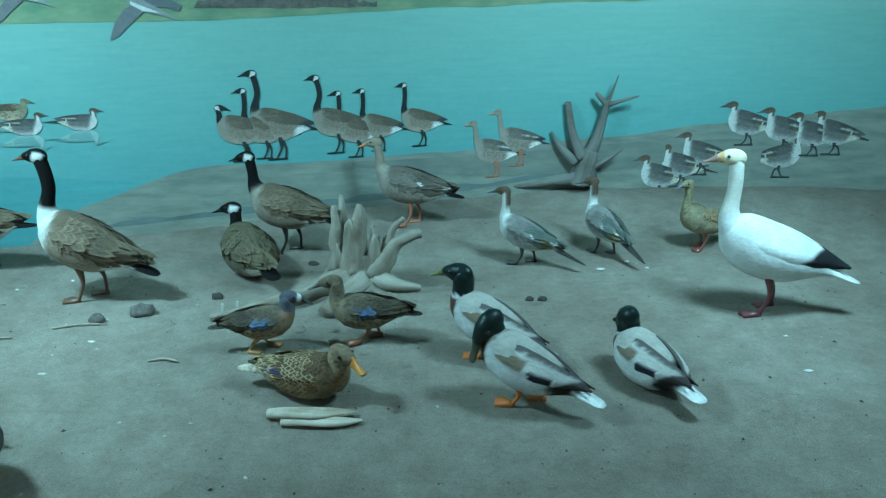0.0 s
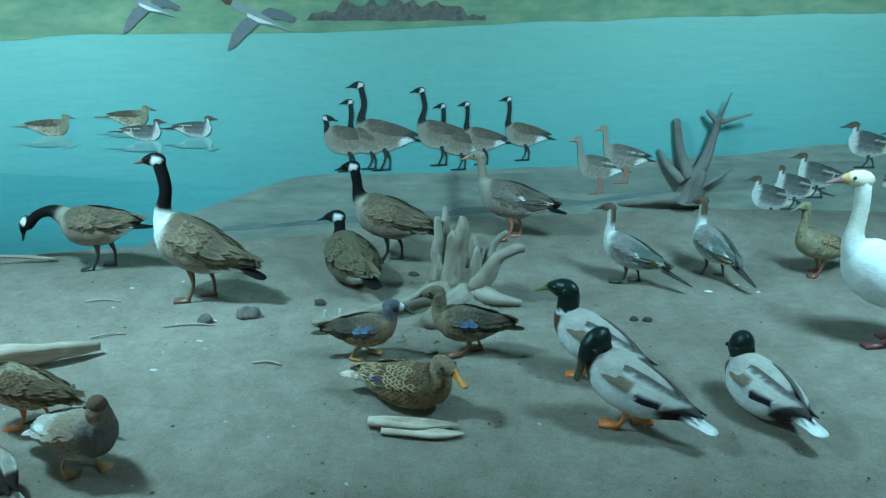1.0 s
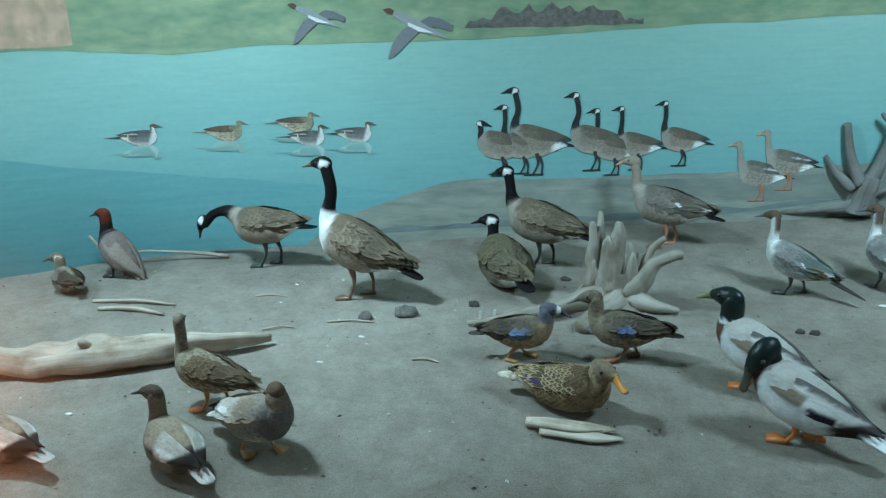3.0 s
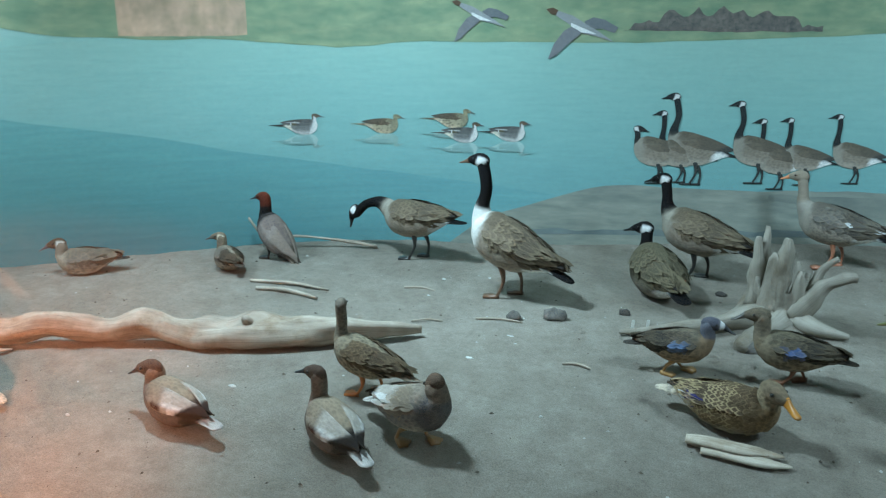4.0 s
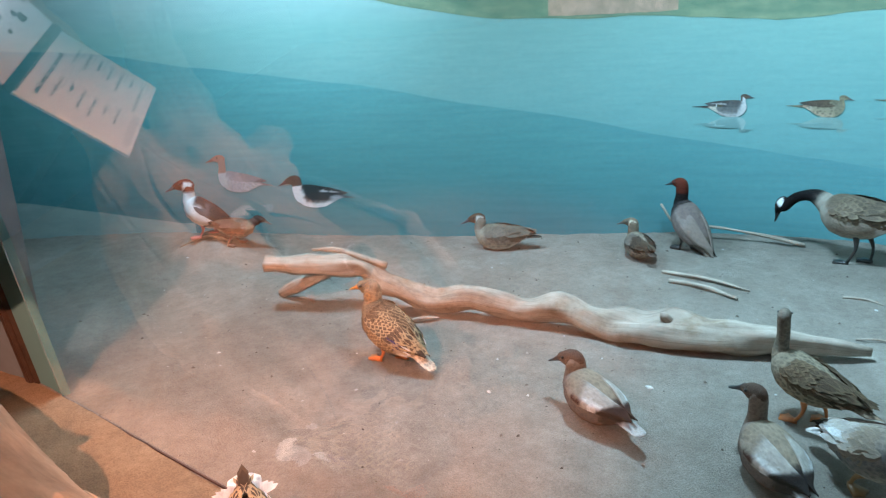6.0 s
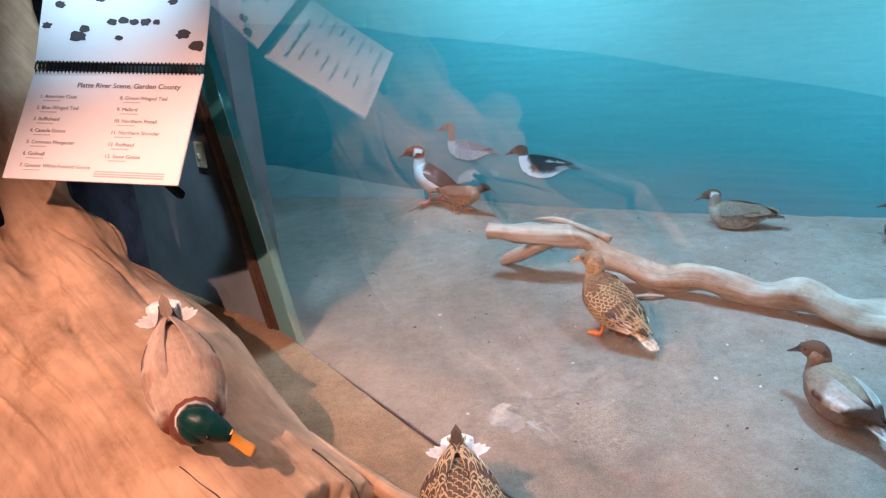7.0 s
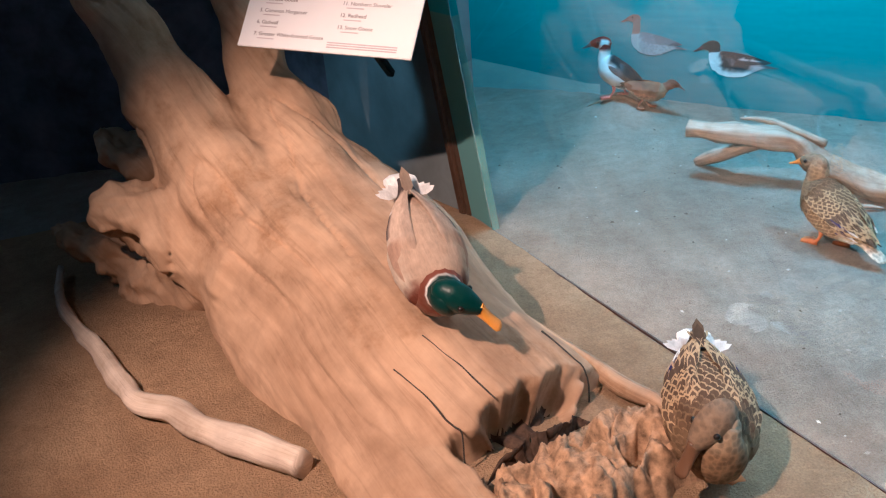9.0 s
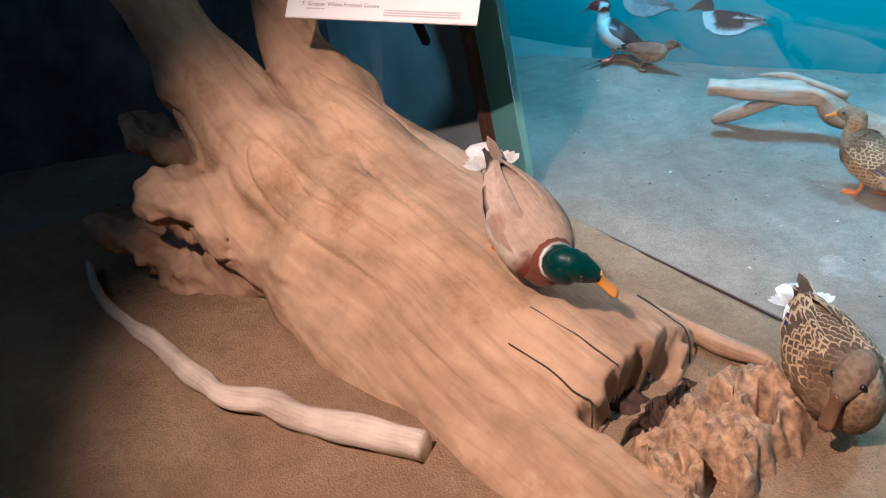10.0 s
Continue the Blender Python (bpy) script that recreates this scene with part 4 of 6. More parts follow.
    for i, (p, t, side, up) in enumerate(frames_along(S)):
        g = i / 20
        r = form["rb"] + (form["rt"] - form["rb"]) * smooth01(0.1, 0.55, g)
        r *= 0.9 if i == 0 else 1.0 - 0.35 * smooth01(0.86, 1.0, g)
        ring = []
        for k in range(14):
            a = 2 * math.pi * k / 14
            gg = g + 0.5 * wob(g, a)
            c = sp["neck"]
            low = sp["neck_low"] or sp["breast"]
            c = lerp(low, c, smooth01(sp["collar"], sp["collar"] + 0.05, gg))
            if sp["ring"]:
                c = lerp(c, sp["ring"], smooth01(0.034, 0.018, abs(gg - 0.47)))
            front = math.sin(a)
            if sp["crown"] and sp["neck"][0] > 0.5:
                c = lerp(c, sp["crown"], smooth01(0.2, 0.5, front) * smooth01(0.5, 0.6, gg))
            ring.append((p + (side * math.cos(a) + up * math.sin(a)) * r, (*c, sp["mottle_neck"])))
        rings.append(ring)
    B.tube(rings, sp["head_mat"])
    B.now = ("head", 0)
    hl, bl = form["head"], form["bill"]
    hw, hh = hl * 0.60, hl * 0.68
    hm = Matrix.Translation(crown_at) @ Matrix.Rotation(twist, 4, "Z") @ Matrix.Rotation(-radians(nod), 4, "Y")
    xs = [-0.52, -0.47, -0.34, -0.12, 0.14, 0.36, 0.48, 0.54]
    ww = [0.05, 0.42, 0.78, 1.0, 0.95, 0.70, 0.50, 0.42]
    ht = [0.05, 0.45, 0.80, 1.0, 0.92, 0.62, 0.42, 0.34]
    hb = [0.05, 0.50, 0.85, 0.95, 0.82, 0.62, 0.48, 0.40]
    rings = []
    for i in range(17):
        x = xs[0] + (xs[-1] - xs[0]) * i / 16
        w, t, u = (float(np.interp(x, xs, k)) for k in (ww, ht, hb))
        ring = []
        for k in range(14):
            a = 2 * math.pi * k / 14
            ca, sa = math.cos(a), math.sin(a)
            c = sp["head"]
            if sp["crown"] and sa > 0.35:
                c = sp["crown"]
            if sp["cheek"]:
                c = lerp(c, sp["cheek"], smooth01(0.25, 0.17, abs(x + 0.20 + 0.10 * sa)) * smooth01(0.60, 0.42, sa) * smooth01(0.0, 0.2, abs(ca) + max(0, -sa)))
            if sp["face"]:
                c = lerp(c, sp["face"], smooth01(0.14, 0.06, abs(x - 0.40)))
            ring.append((hm @ Vector((x * hl, ca * w * hw / 2, (sa * (t if sa > 0 else u)) * hh / 2)), (*c, sp["mottle_neck"] * 0.6)))
        rings.append(ring)
    B.tube(rings, sp["head_mat"])
    B.now = ("bill", 0)
    bw = [0.42, 0.40, 0.38 * form["spat"], 0.42 * form["spat"], 0.40 * form["spat"], 0.22 * form["spat"]]
    bh = [0.52, 0.36, 0.21, 0.14, 0.11, 0.06]
    rings = []
    for i in range(9):
        g = i / 8
        w, h = np.interp(g, [0, 0.2, 0.5, 0.75, 0.92, 1], bw), np.interp(g, [0, 0.2, 0.5, 0.75, 0.92, 1], bh)
        c = lerp(sp["bill"], tuple(x * 0.5 for x in sp["bill"]), smooth01(0.86, 0.94, g))
        x, z = (0.50 * hl + g * bl), -hh * 0.03 - hh * 0.16 * math.sin(g * math.pi * 0.5) - (0.20 if form["spat"] > 1 else 0.10) * hh * g
        rings.append([(hm @ Vector((x, math.cos(2 * math.pi * k / 10) * w * hw * 0.5, z + math.sin(2 * math.pi * k / 10) * h * hh * 0.5)), c) for k in range(10)])
    B.tube(rings, 2)
    for side in (1, -1):
        B.now = ("eye", side)
        centre = Vector((0.16 * hl, side * hw * 0.455, hh * 0.13))
        rings = []
        for i in range(5):
            th = math.pi * (0.06 + 0.88 * i / 4)
            rings.append([(hm @ (centre + Vector((math.cos(2 * math.pi * k / 8) * math.sin(th), math.cos(th), math.sin(2 * math.pi * k / 8) * math.sin(th))) * hl * 0.062), (0.012, 0.009, 0.007)) for k in range(8)])
        B.tube(rings, 2)
    # legs and webbed feet
    if not sit:
        for side, step in ((1, 0.03), (-1, -0.04)):
            B.now = ("leg", side)
            hip = turn @ Vector((-0.05 * L, side * W * 0.23, -H * 0.34))
            foot = Vector((hip.x * 0.4 + step, side * W * 0.24, 0.008))
            knee = (hip + foot) / 2 + Vector((-0.03 * leg / 0.17, 0, 0.0))
            rr = 0.0068 * (L / 0.46) + 0.0014
            pts = spline([(*hip, rr * 2.4), (*knee, rr * 1.1), (*foot, rr)], 8)
            rings = []
            for (p, t, sd, up), q in zip(frames_along(pts[:, :3]), pts):
                rings.append([(p + (sd * math.cos(2 * math.pi * k / 8) + up * math.sin(2 * math.pi * k / 8)) * q[3], sp["leg"]) for k in range(8)])
            B.tube(rings, 2)
            fl = 0.062 * (L / 0.46) + 0.014
            o = len(B.v)
            for z in (0.012, 0.0):
                for x, y in ((-0.2, 0.0), (0.0, -0.13), (0.75, -0.48), (0.82, -0.22), (1.0, 0.0), (0.82, 0.22), (0.75, 0.48), (0.0, 0.13)):
                    B.v.append(foot + Vector((x * fl, y * fl, z - 0.008 + (0.005 if x < 0.5 and z else 0))))
                    B.c.append((*sp["leg"], 0))
            B.f.append(tuple(o + k for k in range(8)))
            B.f.append(tuple(o + 15 - k for k in range(8)))
            B.m += [2, 2]
            B.p += [B.now, B.now]
            for k in range(8):
                B.f.append((o + k, o + 8 + k, o + 8 + (k + 1) % 8, o + (k + 1) % 8))
                B.m.append(2)
                B.p.append(B.now)
    return B


def link_bird(name, B, materials, m=None):
    ob = mesh_object(name, B.v, B.f, materials, indices=B.m)
    at = ob.data.color_attributes.new("plumage", "FLOAT_COLOR", "POINT")
    at.data.foreach_set("color", np.array(B.c, np.float32).ravel())
    bm = bmesh.new()
    bm.from_mesh(ob.data)
    bmesh.ops.recalc_face_normals(bm, faces=bm.faces)
    bm.to_mesh(ob.data)
    bm.free()
    if m is not None:
        ob.matrix_world = m
    return ob


def mount(name, label, category, form, sp, x, y, heading, neck, scale=1.0, z=None, lean=0.0, group="", **kw):
    B = bird_mesh(form, sp, neck, seed=x * 1.7 + y, **kw)
    zz = ground_z(x, y) if z is None else z
    m = Matrix.Translation((x, y, zz)) @ Matrix.Rotation(radians(heading), 4, "Z") @ Matrix.Rotation(radians(lean), 4, "Y") @ Matrix.Scale(scale, 4)
    bird = empty(name, m)
    for key in dict.fromkeys(B.p):
        piece, index = BirdMesh(), {}
        for f, mat, own in zip(B.f, B.m, B.p):
            if own == key:
                for k in f:
                    if k not in index:
                        index[k] = len(index)
                        piece.v.append(B.v[k])
                        piece.c.append(B.c[k])
                piece.f.append(tuple(index[k] for k in f))
                piece.m.append(mat)
        ob = link_bird(key[0], piece, BIRD_MATERIALS)
        ob.parent = bird
    return tagged(bird, label, category, group)


def painted(name, label, form, sp, s, z, face, neck, scale=1.0, mirrored=False, **kw):
    """A bird painted on the mural: the same outline, pressed flat. face: 1 looks along rising arc length, -1 the other way."""
    B = bird_mesh(form, sp, neck, seed=s * 3 + z, feathers=False, **kw)
    tint = (0.32, 0.40, 0.40)
    near = [i for i, f in enumerate(B.f) if B.m[i] == 2 or sum(B.v[k][1] for k in f) > 0.0]
    B.f, B.m = [B.f[i] for i in near], [B.m[i] for i in near]
    p, t = on_mural(s, z, 0.0062)
    nrm = Vector((t.y, -t.x, 0))
    B.v = [p + t * (face * v[0] * scale) + nrm * (v[1] * 0.006) + Vector((0, 0, v[2] * scale)) for v in (Vector(q) for q in B.v)]
    B.c = [(*lerp(c[:3], tint, 0.06), c[3]) for c in B.c]
    if mirrored:
        B.v = [Vector((v.x, v.y, z - 0.72 * (v.z - z))) - nrm * 0.0016 for v in B.v]
        B.c = [(*lerp(c[:3], (0.24, 0.44, 0.41), 0.72), 0.0) for c in B.c]
    ob = link_bird(name, B, [PAINTED] * 3)
    ob.parent = MURAL
    ob["label"] = label
    return ob


GEESE, DUCKS = "mounted geese on the sand", "mounted ducks on the sand"
mount("goose_mount", "mounted dark-necked goose standing tall with a pale breast", "goose mount", GOOSE, CANADA_PALE, -1.69, 3.55, 172, "tall", 1.02, group=GEESE, pitch=25)
mount("goose_mount", "mounted black-necked goose stretching its head low", "goose mount", GOOSE, CANADA, -2.41, 3.92, 176, "down", 0.9, group=GEESE, pitch=2)
mount("goose_mount", "dark brown mounted goose lying on the sand", "goose mount", GOOSE, CANADA_DARK, -1.03, 3.92, 122, "sunk", 1.02, group=GEESE, sit=True, head_yaw=45)
mount("goose_mount", "mounted black-necked goose standing with raised neck", "goose mount", GOOSE, CANADA, -0.90, 4.28, 166, "mid", 0.95, group=GEESE, pitch=16)
mount("goose_mount", "grey-brown mounted goose with an orange bill", "goose mount", GOOSE, FRONTED, -0.25, 4.71, 170, "mid", 0.90, group=GEESE, pitch=14)
mount("goose_mount", "white mounted goose with black wing tips", "goose mount", GOOSE, SNOW, 1.42, 3.46, 170, "up", 1.10, group=GEESE, pitch=22)
mount("duck_mount", "slim grey mounted duck with white breast and long tail", "duck mount", PINTAIL, PIN, 0.39, 4.14, 152, "up", 1.0, group=DUCKS)
mount("duck_mount", "slim grey mounted duck with long tail, turned away", "duck mount", PINTAIL, PIN, 0.84, 4.31, 118, "up", 1.0, group=DUCKS, head_yaw=50)
mount("duck_mount", "mottled brown mounted duck with upright neck", "duck mount", PINTAIL, PIN_HEN, 1.40, 4.40, 205, "up", 1.0, group=DUCKS)
mount("duck_mount", "mounted drake with green head and raised neck", "duck mount", {**DUCK, "neck": 0.10, "head": 0.115}, DRAKE, 0.16, 2.97, 146, "up", 1.12, group=DUCKS)
mount("duck_mount", "mounted drake with green head bent over its breast", "duck mount", {**DUCK, "head": 0.124}, {**DRAKE, "bill": (0.05, 0.05, 0.03)}, 0.27, 2.60, 148, "preen", 1.12, group=DUCKS, head_yaw=62)
mount("duck_mount", "crouching mounted drake with green head, tail turned outwards", "duck mount", {**DUCK, "head": 0.130}, DRAKE, 0.74, 2.75, 112, "preen", 1.14, group=DUCKS, sit=True, head_yaw=-15)
mount("duck_mount", "small mounted duck with a white face mark", "duck mount", TEAL, BLUEWING, -0.77, 3.02, 8, "rest", 1.1, group=DUCKS)
mount("duck_mount", "small brown mounted duck with blue wing patch", "duck mount", TEAL, BLUEWING_HEN, -0.35, 3.13, 183, "alert", 1.2, group=DUCKS)
mount("duck_mount", "mottled brown mounted hen duck lying on the sand", "duck mount", DUCK, HEN, -0.53, 2.66, -16, "rest", 1.0, group=DUCKS, sit=True, head_yaw=-25)
mount("duck_mount", "speckled brown mounted duck beside the driftwood log", "duck mount", PINTAIL, GAD_HEN, -1.78, 2.33, 174, "up", 0.92, group=DUCKS, head_yaw=-60, pitch=14)
mount("duck_mount", "grey mounted duck preening with its head turned back", "duck mount", DUCK, GAD_GREY, -1.47, 2.11, -20, "bow", 0.97, group=DUCKS, head_yaw=150)
mount("duck_mount", "grey-brown mounted drake with white wing feathers, lying", "duck mount", {**DUCK, "neck": 0.125, "rt": 0.030, "head": 0.094}, GAD, -1.67, 1.94, 147, "up", 0.94, group=DUCKS, sit=True, head_yaw=20)
mount("duck_mount", "brown mounted drake with white-edged wings, lying", "duck mount", DUCK, GAD, -2.25, 1.83, 166, "rest", 0.92, group=DUCKS, sit=True, head_yaw=15)
mount("duck_mount", "mottled brown mounted hen standing by the log", "duck mount", DUCK, HEN, -3.14, 1.62, 184, "up", 0.98, group=DUCKS, head_yaw=5, pitch=26)
mount("duck_mount", "pale-cheeked small mounted duck lying at the water's edge", "duck mount", TEAL, RUDDY, -3.93, 2.92, 216, "rest", 1.2, group=DUCKS, sit=True)
mount("duck_mount", "small speckled mounted duck turned away", "duck mount", TEAL, GREENWING, -3.24, 3.28, 150, "up", 1.05, group=DUCKS, sit=True, head_yaw=40)
mount("duck_mount", "mounted duck with rust-red head and black breast", "duck mount", {**DUCK, "neck": 0.12, "head": 0.098, "rt": 0.034}, REDHEAD, -3.13, 3.57, 168, "up", 0.98, group=DUCKS, pitch=47)
mount("duck_mount", "small white-breasted mounted duck with maroon head", "duck mount", {**TEAL, "head": 0.092}, BUFFLE, -5.06, 1.66, 235, "up", 1.2, group=DUCKS, pitch=38)
mount("duck_mount", "small rufous mounted duck bending down", "duck mount", TEAL, RUFOUS, -4.92, 1.76, 60, "low", 0.9, group=DUCKS, pitch=-4)
mount("duck_mount", "mounted drake with glossy green head on the stump", "duck mount", {**DUCK, "leg": 0.062}, DRAKE_BRIGHT, -2.80, 0.02, 2, "low", 1.14, z=0.272, lean=24, head_yaw=55, fan=0.25, pitch=2)
mount("duck_mount", "mottled mounted hen duck beside the stump", "duck mount", DUCK, {**HEN, "bill": (0.13, 0.07, 0.035), "tail": (0.62, 0.58, 0.52)}, -2.21, 0.57, -22, "bow", 1.14, head_yaw=-55, fan=0.2, pitch=-4)


def painted_flyer(s, z, scale, flip):
    """A duck painted in flight: spread wings, slim body and pointed tail as flat shapes."""
    p, t = on_mural(s, z, 0.007)
    B = BirdMesh()
    nrm = Vector((t.y, -t.x, 0))

    def flat(points, colour, layer):
        o = len(B.v)
        for x, h in points:
            B.v.append(p + t * (x * scale * flip) + Vector((0, 0, h * scale)) + nrm * (0.0008 * layer))
            B.c.append((*colour, 0.1))
        B.f.append(tuple(o + k for k in range(len(points))))
        B.m.append(0)

    flat([(-0.05, 0.02), (-0.16, -0.04), (-0.25, -0.16), (-0.30, -0.30), (-0.22, -0.26), (-0.13, -0.17), (-0.02, -0.08), (0.04, 0.0)], (0.20, 0.20, 0.21), 2)
    flat([(0.02, 0.04), (0.10, 0.08), (0.20, 0.06), (0.33, -0.01), (0.30, -0.06), (0.18, -0.02), (0.06, -0.03)], (0.16, 0.17, 0.18), 2)
    flat([(-0.30, 0.14), (-0.20, 0.13), (-0.08, 0.09), (0.02, 0.03), (0.16, -0.05), (0.30, -0.14), (0.14, -0.09), (0.0, -0.06), (-0.12, 0.02), (-0.22, 0.08)], (0.30, 0.31, 0.31), 3)
    flat([(-0.10, 0.03), (0.02, -0.02), (0.14, -0.07), (0.0, -0.055), (-0.10, 0.0)], WHITE, 4)
    flat([(-0.33, 0.15), (-0.27, 0.165), (-0.22, 0.14), (-0.24, 0.10), (-0.29, 0.11)], (0.12, 0.075, 0.05), 4)
    ob = link_bird("painted_duck", B, [PAINTED])
    ob.parent = MURAL
    ob["label"] = "painted grey duck in flight"


painted_flyer(7.48, 1.30, 0.62, 1)
painted_flyer(6.90, 1.36, 0.50, 1)

# ---- painted birds on the mural ----
for s, z, face, neck, k, kw in ((7.96, 0.40, -1, "sunk", 0.66, {"head_yaw": 170}), (8.17, 0.40, -1, "tall", 0.74, {}), (8.09, 0.41, -1, "up", 0.6, {}), (8.52, 0.42, -1, "tall", 0.66, {}), (8.64, 0.39, -1, "up", 0.58, {}), (8.78, 0.42, -1, "up", 0.55, {}), (9.04, 0.44, -1, "up", 0.56, {})):
    painted("painted_goose", "painted black-necked goose on the far bank", PGOOSE, CANADA, s, z, face, neck, k, **kw)
for s, z in ((9.52, 0.215), (9.68, 0.28)):
    painted("painted_goose", "painted grey-brown goose on the far bank", PGOOSE, FRONTED, s, z, -1, "mid", 0.60)
for s, z, sp in ((7.08, 0.635, PIN_DARK), (6.80, 0.625, PIN_DARK), (6.74, 0.71, PIN_HEN), (6.32, 0.675, PIN_HEN), (5.84, 0.675, PIN_DARK)):
    for name, label, mirrored in (("painted_duck", "painted duck afloat on the river", False), ("painted_reflection", "painted mirror image of a duck in the water", True)):
        painted(name, label, PPIN, sp, s, z, 1, "up" if sp is PIN_DARK else "rest", 0.62, mirrored, sit=True, pitch=0)
for s, z, face in ((11.22, 0.38, -1), (11.46, 0.16, 1), (11.47, 0.34, -1), (11.66, 0.31, -1), (11.80, 0.32, -1), (10.66, 0.03, -1), (10.93, 0.18, -1), (10.80, 0.10, -1)):
    painted("painted_duck", "painted slim grey duck on the sandbank", {**PPIN, "H": 0.175, "head": 0.08}, PIN_DARK, s, z, face, "up", 0.92, pitch=16)
painted("painted_duck", "painted black and white duck afloat", {**DUCK, "head": 0.112, "neck": 0.11}, MERG, 3.44, 0.17, -1, "mid", 0.88, sit=True)
painted("painted_duck", "painted grey and russet duck afloat", {**DUCK, "head": 0.10, "neck": 0.15, "rt": 0.030}, MERG_HEN, 2.94, 0.27, -1, "up", 0.80, sit=True, pitch=10)

# ---- driftwood ----


def build_log():
    log = empty("driftwood_log", Matrix.Translation((-3.0, 2.2, 0)))
    inv = log.matrix_world.inverted()
    go = lambda pts: [(*(inv @ Vector(p[:3])), p[3] * 0.87) for p in pts]
    limb_object("trunk", go([(-4.00, 1.50, 0.235, 0.035), (-3.86, 1.66, 0.225, 0.055), (-3.72, 1.86, 0.20, 0.062), (-3.62, 1.91, 0.13, 0.06), (-3.42, 2.02, 0.075, 0.062), (-3.25, 2.12, 0.10, 0.06), (-3.05, 2.22, 0.075, 0.06), (-2.85, 2.33, 0.095, 0.062), (-2.68, 2.39, 0.05, 0.062), (-2.58, 2.43, 0.06, 0.075), (-2.35, 2.56, 0.06, 0.078), (-2.1, 2.74, 0.055, 0.055), (-1.86, 2.92, 0.03, 0.02)]), DRIFT, log, n=90, sides=20, rough=0.24, seed=2.0, freq=8)
    limb_object("branch", go([(-3.80, 1.74, 0.20, 0.045), (-3.98, 1.66, 0.10, 0.04), (-4.10, 1.62, 0.03, 0.025)]), DRIFT, log, n=10, sides=10, rough=0.15, seed=5.0)
    limb_object("splinter", go([(-3.62, 1.93, 0.21, 0.02), (-3.80, 1.80, 0.275, 0.018), (-3.93, 1.72, 0.27, 0.006)]), DRIFT, log, n=8, sides=8, rough=0.2, seed=7.0)
    limb_object("knot", go([(-2.46, 2.50, 0.10, 0.028), (-2.47, 2.47, 0.135, 0.022), (-2.47, 2.46, 0.145, 0.008)]), DRIFT, log, n=6, sides=10, rough=0.2, seed=9.0)
    tagged(log, "long pale bleached driftwood log lying on the sand", "driftwood log")


def build_case_stump():
    st = empty("driftwood_stump", Matrix.Translation((-0.45, 3.75, 0)))
    g = ground_z(-0.45, 3.75)
    mk = lambda pts: [(x, y, z + g, r) for x, y, z, r in pts]
    # hollow trunk with a jagged rim
    verts, faces, uvs = [], [], []
    sides, rows = 40, 12
    for inner in (0, 1):
        for r in range(rows + 1):
            for k in range(sides):
                a = 2 * math.pi * k / sides
                top = 0.24 + 0.26 * noise.noise(Vector((math.cos(a) * 1.9 + 2, math.sin(a) * 1.9, 4.0))) + 0.07 * noise.noise(Vector((a * 5 if a < math.pi else (2 * math.pi - a) * 5, 2, 1)))
                f = r / rows
                rad = 0.105 + 0.10 * (1 - f) ** 3 + 0.02 * noise.noise(Vector((math.cos(a) * 3, math.sin(a) * 3, f * 2))) + 0.018 * noise.noise(Vector((math.cos(a) * 7, math.sin(a) * 7, f * 1.2)))
                rad -= inner * (0.02 + 0.015 * (1 - f))
                verts.append((math.cos(a) * rad * 1.05, math.sin(a) * rad * 0.7, g - 0.03 + f * (max(0.12, top) + 0.03)))
                uvs.append((f * 0.4, k / sides))
    w = sides * (rows + 1)
    for inner in (0, 1):
        for r in range(rows):
            for k in range(sides):
                q, n = inner * w + r * sides + k, inner * w + r * sides + (k + 1) % sides
                faces.append((q, n, n + sides, q + sides) if not inner else (n, q, q + sides, n + sides))
    for k in range(sides):
        q, n = rows * sides + k, rows * sides + (k + 1) % sides
        faces.append((q, n, n + w, q + w))
    trunk = mesh_object("trunk", verts, faces, [GREYDRIFT], st)
    uv_layer(trunk.data, uvs)
    limb_object("shard", mk([(-0.01, -0.06, 0.05, 0.045), (0.0, -0.05, 0.22, 0.036), (0.005, -0.04, 0.34, 0.030), (0.01, -0.04, 0.385, 0.012)]), GREYDRIFT, st, n=16, sides=12, rough=0.3, seed=3.0, freq=15.0)
    limb_object("shard", mk([(-0.10, -0.01, 0.05, 0.04), (-0.11, 0.0, 0.24, 0.026), (-0.115, 0.0, 0.37, 0.008)]), GREYDRIFT, st, n=12, sides=10, rough=0.35, seed=4.0, freq=15.0)
    limb_object("branch", mk([(0.06, -0.03, 0.03, 0.06), (0.14, -0.04, 0.13, 0.036), (0.19, -0.04, 0.20, 0.026), (0.27, -0.03, 0.235, 0.022), (0.30, -0.02, 0.24, 0.018)]), GREYDRIFT, st, n=18, sides=12, rough=0.3, seed=8.0, freq=15.0)
    limb_object("branch", mk([(0.12, -0.01, 0.14, 0.022), (0.16, 0.0, 0.25, 0.017), (0.22, 0.0, 0.31, 0.013)]), GREYDRIFT, st, n=10, sides=8, rough=0.2, seed=11.0)
    for seed, pts in ((12.0, [(-0.05, -0.06, 0.02, 0.06), (-0.22, -0.22, 0.01, 0.04), (-0.42, -0.36, -0.005, 0.026), (-0.62, -0.44, -0.02, 0.01)]), (14.0, [(0.02, -0.08, 0.02, 0.06), (-0.06, -0.26, 0.0, 0.045), (-0.12, -0.40, -0.02, 0.03)]), (15.0, [(0.08, -0.04, 0.02, 0.05), (0.18, -0.10, 0.005, 0.03), (0.30, -0.08, -0.015, 0.012)])):
        limb_object("root", mk(pts), GREYDRIFT, st, n=16, sides=10, rough=0.3, seed=seed)
    tagged(st, "weathered grey driftwood stump with jagged top and roots", "tree stump")


